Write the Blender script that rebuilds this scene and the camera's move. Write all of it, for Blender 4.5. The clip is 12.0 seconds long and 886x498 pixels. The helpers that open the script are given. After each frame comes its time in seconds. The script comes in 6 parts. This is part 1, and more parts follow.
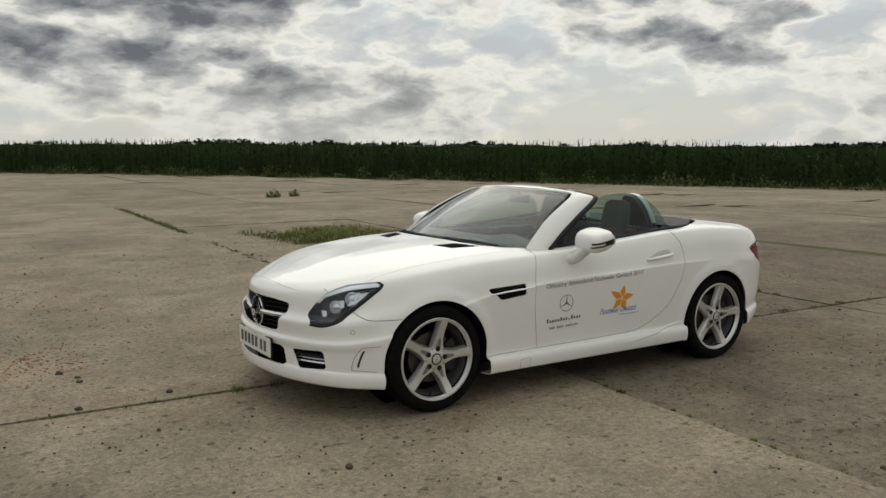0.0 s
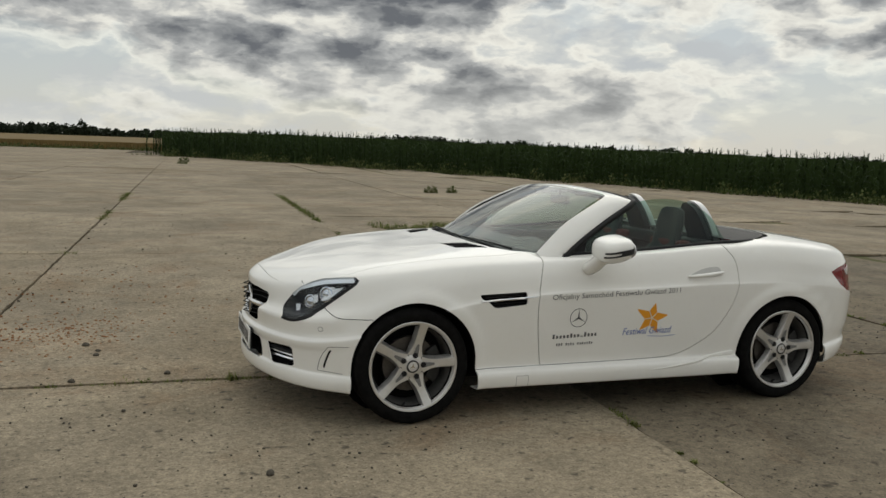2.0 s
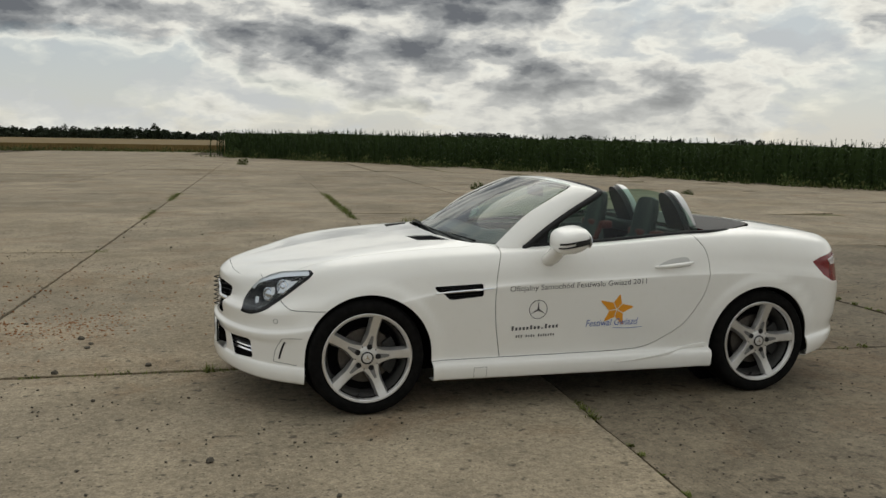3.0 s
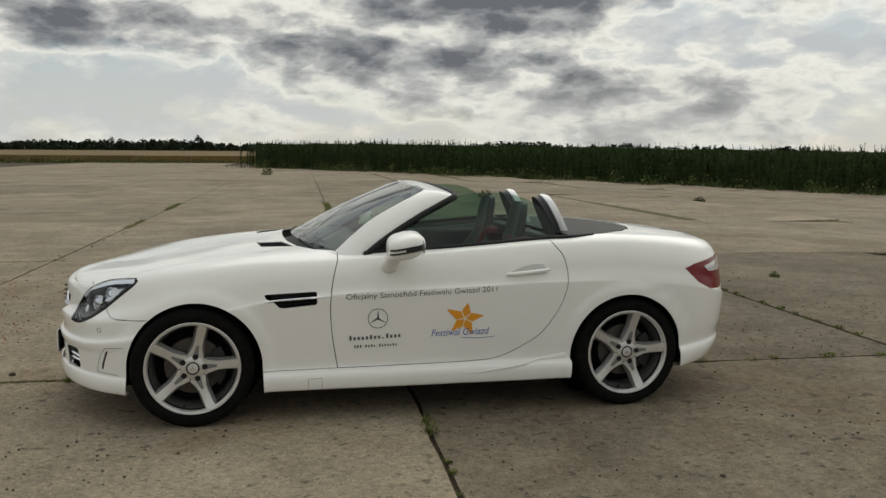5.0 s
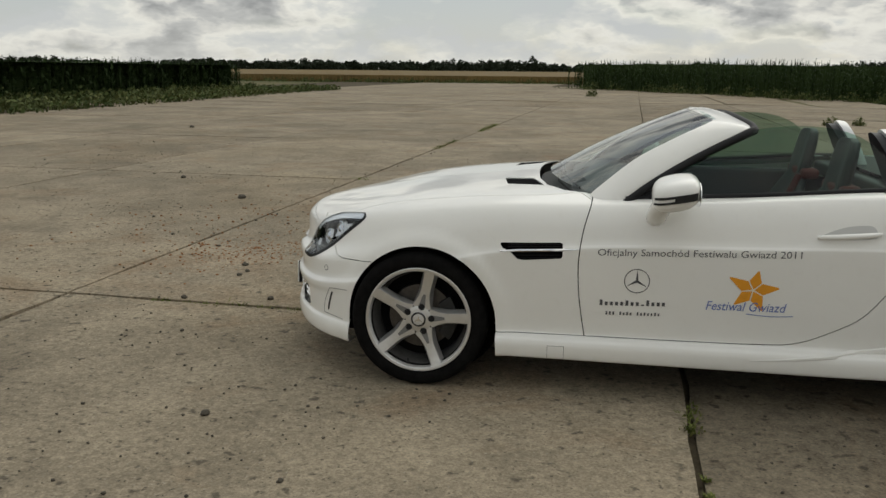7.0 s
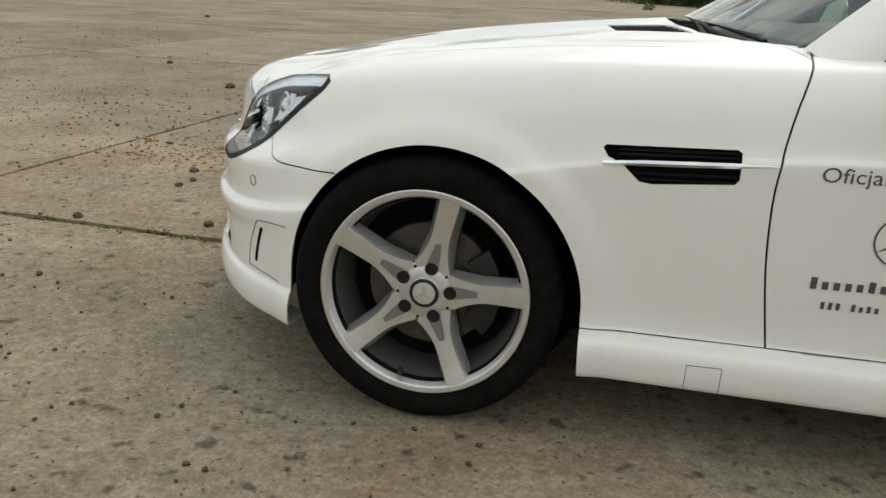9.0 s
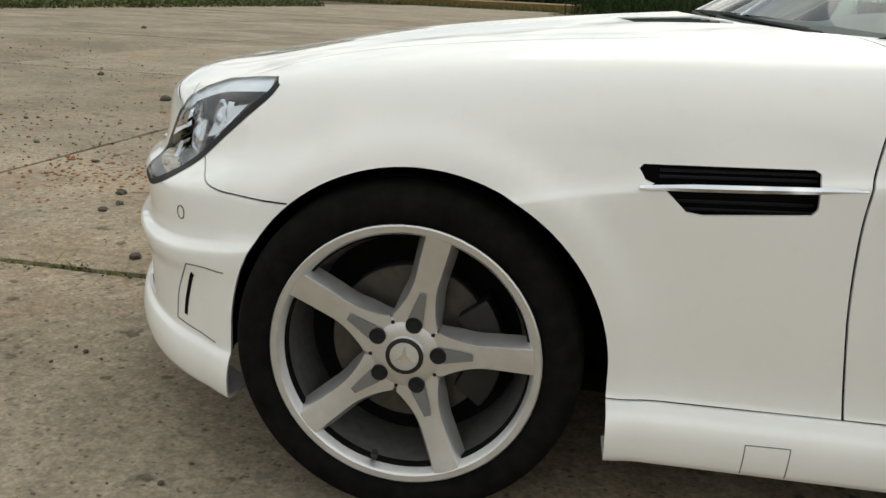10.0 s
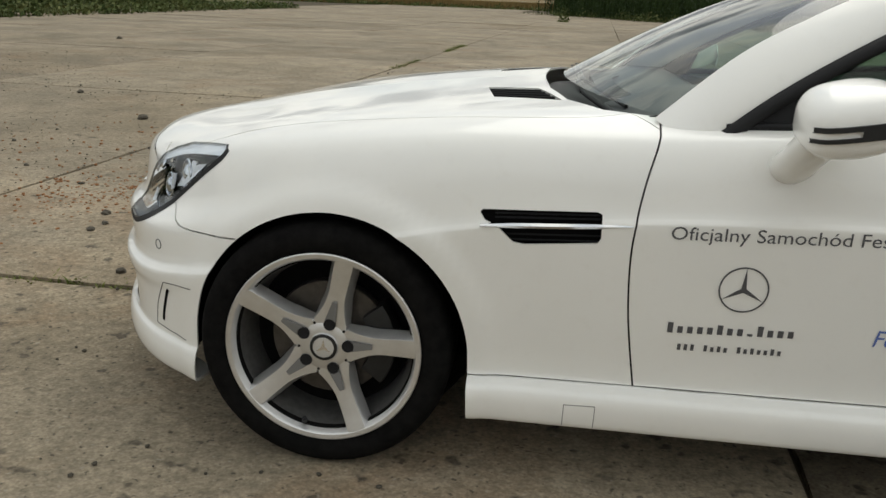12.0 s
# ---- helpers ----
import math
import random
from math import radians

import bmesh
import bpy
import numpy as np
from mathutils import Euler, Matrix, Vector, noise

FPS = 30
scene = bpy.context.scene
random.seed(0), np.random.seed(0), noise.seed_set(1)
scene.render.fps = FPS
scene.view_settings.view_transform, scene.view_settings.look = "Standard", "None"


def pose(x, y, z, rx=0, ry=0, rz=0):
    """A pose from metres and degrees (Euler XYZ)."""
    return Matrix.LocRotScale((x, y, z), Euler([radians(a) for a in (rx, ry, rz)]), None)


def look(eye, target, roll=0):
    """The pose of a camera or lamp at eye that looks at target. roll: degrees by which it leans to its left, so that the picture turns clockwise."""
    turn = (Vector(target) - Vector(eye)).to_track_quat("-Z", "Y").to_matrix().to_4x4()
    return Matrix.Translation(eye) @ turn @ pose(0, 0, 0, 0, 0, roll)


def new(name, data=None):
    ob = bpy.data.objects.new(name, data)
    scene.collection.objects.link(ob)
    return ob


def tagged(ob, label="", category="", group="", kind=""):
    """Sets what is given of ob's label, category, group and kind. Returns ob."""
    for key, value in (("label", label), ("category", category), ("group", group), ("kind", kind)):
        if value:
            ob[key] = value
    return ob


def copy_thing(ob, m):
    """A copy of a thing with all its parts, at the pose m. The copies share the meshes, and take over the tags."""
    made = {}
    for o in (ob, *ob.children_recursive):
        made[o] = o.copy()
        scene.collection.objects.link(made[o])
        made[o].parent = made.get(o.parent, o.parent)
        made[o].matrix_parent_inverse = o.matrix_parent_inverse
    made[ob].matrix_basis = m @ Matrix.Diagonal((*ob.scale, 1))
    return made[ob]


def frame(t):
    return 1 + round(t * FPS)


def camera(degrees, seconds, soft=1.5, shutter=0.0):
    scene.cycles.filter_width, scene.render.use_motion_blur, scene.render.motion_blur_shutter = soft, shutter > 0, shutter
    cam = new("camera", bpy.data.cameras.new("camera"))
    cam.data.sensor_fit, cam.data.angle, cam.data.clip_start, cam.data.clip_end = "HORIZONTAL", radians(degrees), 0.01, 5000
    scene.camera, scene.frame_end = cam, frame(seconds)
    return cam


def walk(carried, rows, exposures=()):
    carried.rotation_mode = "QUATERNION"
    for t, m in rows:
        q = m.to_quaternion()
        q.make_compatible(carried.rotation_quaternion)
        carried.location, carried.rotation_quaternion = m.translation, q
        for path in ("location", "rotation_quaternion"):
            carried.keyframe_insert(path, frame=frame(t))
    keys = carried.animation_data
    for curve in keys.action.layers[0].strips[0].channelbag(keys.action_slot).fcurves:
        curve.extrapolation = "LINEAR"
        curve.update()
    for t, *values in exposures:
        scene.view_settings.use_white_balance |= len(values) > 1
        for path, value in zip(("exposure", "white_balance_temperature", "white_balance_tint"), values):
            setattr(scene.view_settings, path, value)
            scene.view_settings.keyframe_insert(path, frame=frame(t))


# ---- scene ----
cam = camera(55.0, 12.0)
PATH = [
    (0, (-2.571, -4.976, 1.539), (-1.501, -3.303, 1.302), -0.4),
    (0.5, (-2.265, -4.957, 1.535), (-1.266, -3.238, 1.314), -0.7),
    (1, (-1.899, -5.06, 1.514), (-1.05, -3.269, 1.245), -0.2),
    (1.5, (-1.653, -5.082, 1.482), (-0.896, -3.245, 1.254), 0.3),
    (2, (-1.374, -5.075, 1.483), (-0.697, -3.208, 1.244), 2.0),
    (2.5, (-1.07, -5.177, 1.471), (-0.519, -3.271, 1.224), 1.2),
    (3, (-0.804, -5.281, 1.473), (-0.275, -3.369, 1.224), 0.9),
    (3.5, (-0.516, -5.299, 1.454), (0.007, -3.386, 1.2), 2.5),
    (3.7, (-0.406, -5.342, 1.48), (0.142, -3.432, 1.251), 0.7),
    (5.3, (0.471, -5.379, 1.445), (0.815, -3.422, 1.221), 0.4),
    (5.5, (0.567, -5.381, 1.445), (0.739, -3.399, 1.233), 2.0),
    (6, (0.788, -5.39, 1.437), (0.613, -3.414, 1.184), 2.2),
    (6.5, (0.653, -5.149, 1.437), (0.441, -3.185, 1.125), 2.3),
    (7, (0.71, -4.561, 1.439), (0.398, -2.629, 1.026), 0.5),
    (7.5, (0.748, -3.978, 1.426), (0.3, -2.082, 0.972), 0.4),
    (7.7, (0.783, -3.76, 1.378), (0.292, -1.887, 0.875), 0.1),
    (9.3, (0.305, -2.477, 0.978), (-0.059, -0.605, 0.376), 2.9),
    (9.5, (0.265, -2.375, 0.991), (-0.096, -0.491, 0.424), 2.4),
    (10, (0.250, -2.251, 0.931), (-0.009, -0.351, 0.365), 2.9),
    (10.5, (0.271, -2.243, 0.954), (0.020, -0.339, 0.397), 2.9),
    (11, (0.274, -2.269, 0.977), (0.017, -0.362, 0.430), 2.3),
    (11.5, (0.369, -2.481, 1.081), (0.121, -0.575, 0.529), 2.1),
    (12, (0.502, -2.762, 1.155), (0.287, -0.857, 0.584), 2.2),
]
walk(cam, [(t, look(eye, target, roll)) for t, eye, target, roll in PATH],
     exposures=[(0, -0.14, 6720, 6), (7.0, -0.16, 6720, 6), (7.7, -0.05, 6720, 6), (9.3, 0.34, 6630, 6), (10.8, 0.38, 6630, 6), (12, 0.18, 6660, 6)])

# ---- world, sun, exposure ----
def world_sky():
    w = bpy.data.worlds.new("world")
    scene.world = w
    w.use_nodes = True
    nt = w.node_tree
    nt.nodes.clear()
    N = nt.nodes.new

    def link(a, b):
        nt.links.new(a, b)

    def math_node(op, a, b=None, c=None):
        n = N("ShaderNodeMath")
        n.operation = op
        for i, v in enumerate((a, b, c)):
            if v is None:
                continue
            if isinstance(v, (int, float)):
                n.inputs[i].default_value = v
            else:
                link(v, n.inputs[i])
        return n.outputs[0]

    def ramp(fac, stops):
        r = N("ShaderNodeValToRGB")
        el = r.color_ramp.elements
        while len(el) < len(stops):
            el.new(0.5)
        for e, (p, c) in zip(el, stops):
            e.position, e.color = p, (*c, 1) if len(c) == 3 else c
        link(fac, r.inputs[0])
        return r.outputs[0]

    def noise_node(vec, scale, detail, rough=0.5, dist=0.0):
        n = N("ShaderNodeTexNoise")
        n.inputs["Scale"].default_value, n.inputs["Detail"].default_value = scale, detail
        n.inputs["Roughness"].default_value, n.inputs["Distortion"].default_value = rough, dist
        link(vec, n.inputs["Vector"])
        return n.outputs["Fac"]

    sky = N("ShaderNodeTexSky")
    sky.sky_type, sky.sun_disc = "NISHITA", False
    sky.sun_elevation, sky.sun_rotation = SUN_EL, SUN_ROT
    tc = N("ShaderNodeTexCoord")
    sep = N("ShaderNodeSeparateXYZ")
    link(tc.outputs["Generated"], sep.inputs[0])
    up = math_node("MAXIMUM", sep.outputs["Z"], 0.0)
    def cloud(dx, dz):
        """Cloud thickness along a direction, looked up a little to the side."""
        com = N("ShaderNodeCombineXYZ")
        link(math_node("ADD", sep.outputs["X"], dx), com.inputs[0]), link(sep.outputs["Y"], com.inputs[1])
        link(math_node("ADD", math_node("MULTIPLY", up, 2.3), CLOUD_SEED + dz), com.inputs[2])
        wob = N("ShaderNodeTexNoise")
        wob.inputs["Scale"].default_value, wob.inputs["Detail"].default_value = 13.0, 5
        wob.inputs["Roughness"].default_value = 0.58
        link(com.outputs[0], wob.inputs["Vector"])
        off = N("ShaderNodeVectorMath")
        off.operation = "MULTIPLY_ADD"
        off.inputs[1].default_value = (0.07, 0.07, 0.07)
        link(wob.outputs["Color"], off.inputs[0]), link(com.outputs[0], off.inputs[2])
        big = noise_node(off.outputs[0], 2.3, 7, 0.50)
        vor = N("ShaderNodeTexVoronoi")
        vor.feature = "SMOOTH_F1"
        vor.inputs["Scale"].default_value, vor.inputs["Detail"].default_value = 8.5, 4
        vor.inputs["Roughness"].default_value, vor.inputs["Smoothness"].default_value = 0.55, 0.3
        link(off.outputs[0], vor.inputs["Vector"])
        puffs = math_node("MULTIPLY_ADD", math_node("SUBTRACT", noise_node(off.outputs[0], 10.5, 4, 0.5), 0.5), 0.75, noise_node(off.outputs[0], 4.6, 5, 0.5))
        return math_node("SUBTRACT", math_node("MULTIPLY_ADD", math_node("SUBTRACT", big, 0.262), 1.75, math_node("MULTIPLY", puffs, 1.05)),
                         math_node("MULTIPLY", vor.outputs["Distance"], 0.42))

    # Thick banks are grey, their thin edges white; tops catch the light and bases lie in their own shade.
    height = ramp(sep.outputs["Z"], [(0.0, (0.44, 0.44, 0.44)), (0.05, (0.49, 0.49, 0.49)), (0.09, (0.55, 0.55, 0.55)),
                                     (0.15, (0.69, 0.69, 0.69)), (0.28, (0.56, 0.58, 0.58)), (0.45, (0.38, 0.38, 0.38))])
    here = math_node("ADD", cloud(0.0, 0.0), math_node("SUBTRACT", height, 0.55))
    there = math_node("ADD", cloud(0.010, 0.040), math_node("SUBTRACT", height, 0.55))
    relief = math_node("MULTIPLY", math_node("SUBTRACT", here, there), 1.2)
    tone = math_node("SUBTRACT", here, relief)
    shade = ramp(tone, [(0.20, (0.80, 0.84, 0.90)), (0.36, (0.98, 1.00, 1.01)), (0.48, (1.30, 1.28, 1.22)), (0.57, (1.14, 1.12, 1.08)),
                        (0.70, (0.72, 0.73, 0.75)), (0.84, (0.44, 0.455, 0.485)), (1.06, (0.22, 0.235, 0.27))])
    low = ramp(sep.outputs["Z"], [(0.0, (1, 1, 1)), (0.03, (0.7, 0.7, 0.7)), (0.10, (0.0, 0.0, 0.0))])
    # a thin overcast is brighter overhead than at the horizon
    zenith = ramp(sep.outputs["Z"], [(0.0, (0.36, 0.36, 0.36)), (0.20, (0.36, 0.36, 0.36)), (0.42, (0.42, 0.42, 0.42)), (0.9, (0.48, 0.48, 0.48))])
    haze = N("ShaderNodeMixRGB")
    haze.inputs[2].default_value = (0.98, 0.97, 0.94, 1)
    link(math_node("MULTIPLY", low, 0.55), haze.inputs[0])
    link(shade, haze.inputs[1])
    bright = N("ShaderNodeVectorMath")
    bright.operation = "SCALE"
    link(math_node("MULTIPLY", zenith, CLOUD_LIGHT), bright.inputs["Scale"])
    link(haze.outputs[0], bright.inputs[0])
    cover = ramp(here, [(0.25, (0.8, 0.8, 0.8)), (0.45, (1, 1, 1))])
    add = N("ShaderNodeMixRGB")
    skys = N("ShaderNodeVectorMath")
    skys.operation = "SCALE"
    skys.inputs["Scale"].default_value = SKY_STRENGTH
    link(sky.outputs[0], skys.inputs[0])
    link(cover, add.inputs[0]), link(skys.outputs[0], add.inputs[1]), link(bright.outputs[0], add.inputs[2])
    bg = N("ShaderNodeBackground")
    link(add.outputs[0], bg.inputs[0])
    out = N("ShaderNodeOutputWorld")
    link(bg.outputs[0], out.inputs[0])


SUN_EL, SUN_ROT = radians(48), radians(40)
SKY_STRENGTH, CLOUD_LIGHT, CLOUD_SEED = 0.10, 2.0, 3.7
world_sky()
sun = bpy.data.lights.new("sun", "SUN")
sun.energy, sun.angle, sun.color = 1.0, radians(70), (1.0, 0.96, 0.90)
sun_ob = new("sun", sun)
sun_ob.matrix_world = look((40 * math.sin(SUN_ROT), 40 * math.cos(SUN_ROT), 45), (0, 0, 0))


# ---- materials ----
class Mat:
    """A small builder of node materials on object coordinates."""

    def __init__(self, name, base=(0.5, 0.5, 0.5), rough=0.5, metal=0.0, coat=0.0, spec=0.5):
        self.m = bpy.data.materials.new(name)
        self.m.use_nodes = True
        self.nt = self.m.node_tree
        self.b = self.nt.nodes["Principled BSDF"]
        self.b.inputs["Base Color"].default_value = (*base, 1)
        self.b.inputs["Roughness"].default_value = rough
        self.b.inputs["Metallic"].default_value = metal
        self.b.inputs["Coat Weight"].default_value = coat
        self.b.inputs["Coat Roughness"].default_value = 0.04
        self.b.inputs["Specular IOR Level"].default_value = spec
        self.coord = None

    def vec(self, world=False):
        if self.coord is None:
            if world:
                self.coord = self.nt.nodes.new("ShaderNodeNewGeometry").outputs["Position"]
            else:
                self.coord = self.nt.nodes.new("ShaderNodeTexCoord").outputs["Object"]
        return self.coord

    def noise(self, scale, detail=4, rough=0.55, dist=0.0, world=False, stretch=None):
        v = self.vec(world)
        if stretch:
            mp = self.nt.nodes.new("ShaderNodeMapping")
            mp.inputs["Scale"].default_value = stretch
            self.nt.links.new(v, mp.inputs[0])
            v = mp.outputs[0]
        n = self.nt.nodes.new("ShaderNodeTexNoise")
        n.inputs["Scale"].default_value, n.inputs["Detail"].default_value = scale, detail
        n.inputs["Roughness"].default_value, n.inputs["Distortion"].default_value = rough, dist
        self.nt.links.new(v, n.inputs["Vector"])
        return n.outputs["Fac"]

    def ramp(self, fac, *stops):
        r = self.nt.nodes.new("ShaderNodeValToRGB")
        el = r.color_ramp.elements
        while len(el) < len(stops):
            el.new(0.5)
        for e, (p, c) in zip(el, stops):
            e.position = p
            e.color = (c, c, c, 1) if isinstance(c, (int, float)) else (*c, 1)
        self.nt.links.new(fac, r.inputs[0])
        return r.outputs[0]

    def mix(self, fac, a, b, mode="MIX"):
        n = self.nt.nodes.new("ShaderNodeMixRGB")
        n.blend_type = mode
        for i, v in enumerate((fac, a, b)):
            if isinstance(v, (int, float)):
                n.inputs[i].default_value = v if i == 0 else (v, v, v, 1)
            elif isinstance(v, tuple):
                n.inputs[i].default_value = (*v, 1)
            else:
                self.nt.links.new(v, n.inputs[i])
        return n.outputs[0]

    def color(self, c):
        self.nt.links.new(c, self.b.inputs["Base Color"])
        return self

    def rough(self, c):
        self.nt.links.new(c, self.b.inputs["Roughness"])
        return self

    def bump(self, h, strength=0.3, dist=0.01):
        n = self.nt.nodes.new("ShaderNodeBump")
        n.inputs["Strength"].default_value, n.inputs["Distance"].default_value = strength, dist
        self.nt.links.new(h, n.inputs["Height"])
        self.nt.links.new(n.outputs[0], self.b.inputs["Normal"])
        return self

    def random(self):
        return self.nt.nodes.new("ShaderNodeObjectInfo").outputs["Random"]

    def island(self):
        return self.nt.nodes.new("ShaderNodeNewGeometry").outputs["Random Per Island"]


def concrete_material(name, low, high):
    k = Mat(name, rough=0.92, spec=0.2)
    broad = k.noise(0.16, 4, 0.6, 0.6, world=True)
    big = k.noise(0.55, 6, 0.62, 0.5, world=True)
    mid = k.noise(2.4, 7, 0.66, 0.4, world=True)
    fine = k.noise(24, 6, 0.7, world=True)
    grit = k.noise(85, 4, 0.6, world=True)
    spots = k.noise(13, 2, 0.5, world=True)
    c = k.ramp(broad, (0.32, (0.285, 0.228, 0.150)), (0.5, (0.32, 0.268, 0.192)), (0.68, (0.365, 0.302, 0.212)))
    c = k.mix(0.75, c, k.ramp(big, (0.34, 0.66), (0.48, 0.96), (0.64, 1.26)), "MULTIPLY")
    c = k.mix(0.5, c, k.ramp(mid, (0.34, 0.66), (0.5, 1.0), (0.66, 1.26)), "MULTIPLY")
    # earth washed over the surface, and darker damp stains
    c = k.mix(k.ramp(k.noise(0.8, 7, 0.7, 0.8, world=True), (0.53, 0.0), (0.66, 0.62)), c, (0.27, 0.185, 0.112))
    c = k.mix(k.ramp(k.noise(1.1, 6, 0.68, 0.7, world=True), (0.57, 0.0), (0.70, 0.45)), c, (0.145, 0.128, 0.096))
    c = k.mix(k.ramp(spots, (0.63, 0.0), (0.70, 0.75)), c, (0.085, 0.073, 0.055))
    c = k.mix(k.ramp(k.noise(42, 2, 0.5, world=True), (0.64, 0.0), (0.70, 0.7)), c, (0.07, 0.06, 0.045))
    c = k.mix(k.ramp(k.noise(55, 2, 0.5, world=True), (0.65, 0.0), (0.72, 0.5)), c, (0.42, 0.38, 0.31))
    c = k.mix(0.7, c, k.ramp(fine, (0.3, 0.5), (0.7, 1.45)), "MULTIPLY")
    c = k.mix(0.45, c, k.ramp(grit, (0.3, 0.4), (0.7, 1.6)), "MULTIPLY")
    tint = k.ramp(k.random(), (0.0, low), (1.0, high))
    k.color(k.mix(1.0, c, tint, "MULTIPLY"))
    k.bump(k.mix(0.5, fine, mid), 0.35, 0.012)
    return k.m


def soil_material():
    k = Mat("soil", rough=0.97, spec=0.1)
    n = k.noise(6, 6, 0.7, world=True)
    k.color(k.ramp(n, (0.3, (0.035, 0.028, 0.018)), (0.7, (0.12, 0.098, 0.066))))
    k.bump(n, 0.6, 0.02)
    return k.m


def leaf_material(name, dark, mid, light):
    k = Mat(name, rough=0.75, spec=0.12)
    k.color(k.mix(0.35, k.ramp(k.island(), (0.0, dark), (0.5, mid), (1.0, light)),
                  k.ramp(k.noise(0.35, 3, world=True), (0.35, dark), (0.65, light))))
    return k.m


def plain(name, base, rough=0.5, metal=0.0, coat=0.0, spec=0.5, grain=0.0, scale=60):
    k = Mat(name, base, rough, metal, coat, spec)
    if grain:
        n = k.noise(scale, 4)
        k.color(k.mix(1.0, base, k.ramp(n, (0.3, 1 - grain), (0.7, 1 + grain)), "MULTIPLY"))
        k.bump(n, grain, 0.002)
    return k.m


def glass_material(name, tint, rough=0.0, gain=1.0, fall=4.0):
    """Thin sheet glass: clear and tinted, with a mirror sheen that grows towards grazing angles."""
    m = bpy.data.materials.new(name)
    m.use_nodes = True
    nt = m.node_tree
    nt.nodes.clear()
    t, g, f, mx, o = (nt.nodes.new("ShaderNode" + n) for n in
                      ("BsdfTransparent", "BsdfGlossy", "LayerWeight", "MixShader", "OutputMaterial"))
    p, q = nt.nodes.new("ShaderNodeMath"), nt.nodes.new("ShaderNodeMath")
    t.inputs[0].default_value = (*tint, 1)
    g.inputs[0].default_value, g.inputs["Roughness"].default_value = (1, 1, 1, 1), rough
    f.inputs[0].default_value = 0.5
    p.operation, q.operation = "POWER", "MULTIPLY_ADD"
    p.inputs[1].default_value, q.inputs[1].default_value, q.inputs[2].default_value = fall, 0.75 * gain, 0.04 * gain
    nt.links.new(f.outputs["Facing"], p.inputs[0]), nt.links.new(p.outputs[0], q.inputs[0])
    nt.links.new(q.outputs[0], mx.inputs[0])
    nt.links.new(t.outputs[0], mx.inputs[1]), nt.links.new(g.outputs[0], mx.inputs[2])
    nt.links.new(mx.outputs[0], o.inputs[0])
    return m


def paint_material():
    k = Mat("white_paint", (0.80, 0.79, 0.755), 0.32, coat=0.9)
    n = k.noise(2.2, 4)
    d = k.noise(26, 5, 0.65)
    c = k.ramp(n, (0.3, (0.79, 0.78, 0.74)), (0.7, (0.82, 0.81, 0.775)))
    # thin road dust low on the panels
    k.color(k.mix(k.ramp(d, (0.55, 0.0), (0.8, 0.10)), c, (0.55, 0.50, 0.43)))
    k.rough(k.ramp(d, (0.3, 0.28), (0.75, 0.42)))
    return k.m


def tyre_material():
    k = Mat("tyre_rubber", (0.006, 0.006, 0.006), 0.85, spec=0.06)
    n = k.noise(30, 5, 0.65)
    k.color(k.ramp(n, (0.35, (0.004, 0.004, 0.004)), (0.75, (0.011, 0.0105, 0.010))))
    k.bump(n, 0.2, 0.001)
    return k.m


def rim_material():
    k = Mat("silver_alloy", (0.64, 0.64, 0.64), 0.34, metal=0.85)
    n = k.noise(40, 5, 0.6)
    k.color(k.ramp(n, (0.3, (0.62, 0.615, 0.605)), (0.7, (0.69, 0.685, 0.675))))
    k.rough(k.ramp(n, (0.3, 0.33), (0.7, 0.42)))
    return k.m


PAINT, TYRE, RIM = paint_material(), tyre_material(), rim_material()
CONCRETE, CONCRETE_DARK, SOIL = concrete_material("concrete", 0.66, 0.80), concrete_material("damp_concrete", 0.43, 0.52), soil_material()
BLACK = plain("black_plastic", (0.009, 0.009, 0.010), 0.6, spec=0.25, grain=0.15, scale=200)
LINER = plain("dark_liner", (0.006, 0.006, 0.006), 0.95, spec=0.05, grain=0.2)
CHROME = plain("chrome", (0.75, 0.75, 0.76), 0.12, metal=1.0)
SATIN = plain("satin_silver", (0.66, 0.66, 0.66), 0.38, metal=0.7)
DISC = plain("brake_steel", (0.075, 0.066, 0.057), 0.5, metal=0.6, grain=0.2)
CALIPER = plain("caliper_grey", (0.014, 0.014, 0.014), 0.5, metal=0.3, grain=0.2)
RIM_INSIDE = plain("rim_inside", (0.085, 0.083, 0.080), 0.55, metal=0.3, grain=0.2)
LEATHER = plain("dark_leather", (0.016, 0.017, 0.020), 0.5, grain=0.2, scale=150)
RED_TRIM = plain("red_belt", (0.13, 0.012, 0.010), 0.6, grain=0.1)
WINDSCREEN = glass_material("windscreen_glass", (0.70, 0.79, 0.76), 0.0, 1.25, 5.2)
GREEN_GLASS = glass_material("tinted_glass", (0.40, 0.56, 0.48), 0.0, 0.6)
LENS = glass_material("lamp_lens", (0.93, 0.95, 0.97), 0.02, 0.5)
RED_LENS = plain("red_lens", (0.16, 0.004, 0.007), 0.22, coat=0.15, spec=0.35)
GREY_LENS = plain("clear_lens", (0.62, 0.60, 0.60), 0.12, coat=1.0)
REFLECTOR = plain("lamp_reflector", (0.82, 0.82, 0.82), 0.25, metal=0.35)
LAMP_DARK = plain("lamp_inside", (0.018, 0.019, 0.021), 0.3, metal=0.3)
PRINT = plain("grey_print", (0.075, 0.075, 0.08), 0.5)
SEAM = plain("panel_seam", (0.16, 0.158, 0.15), 0.7)
ORANGE = plain("orange_film", (0.72, 0.30, 0.02), 0.4, grain=0.05)
BLUE = plain("blue_film", (0.10, 0.16, 0.42), 0.4)
PLATE = plain("plate_white", (0.72, 0.72, 0.70), 0.4)
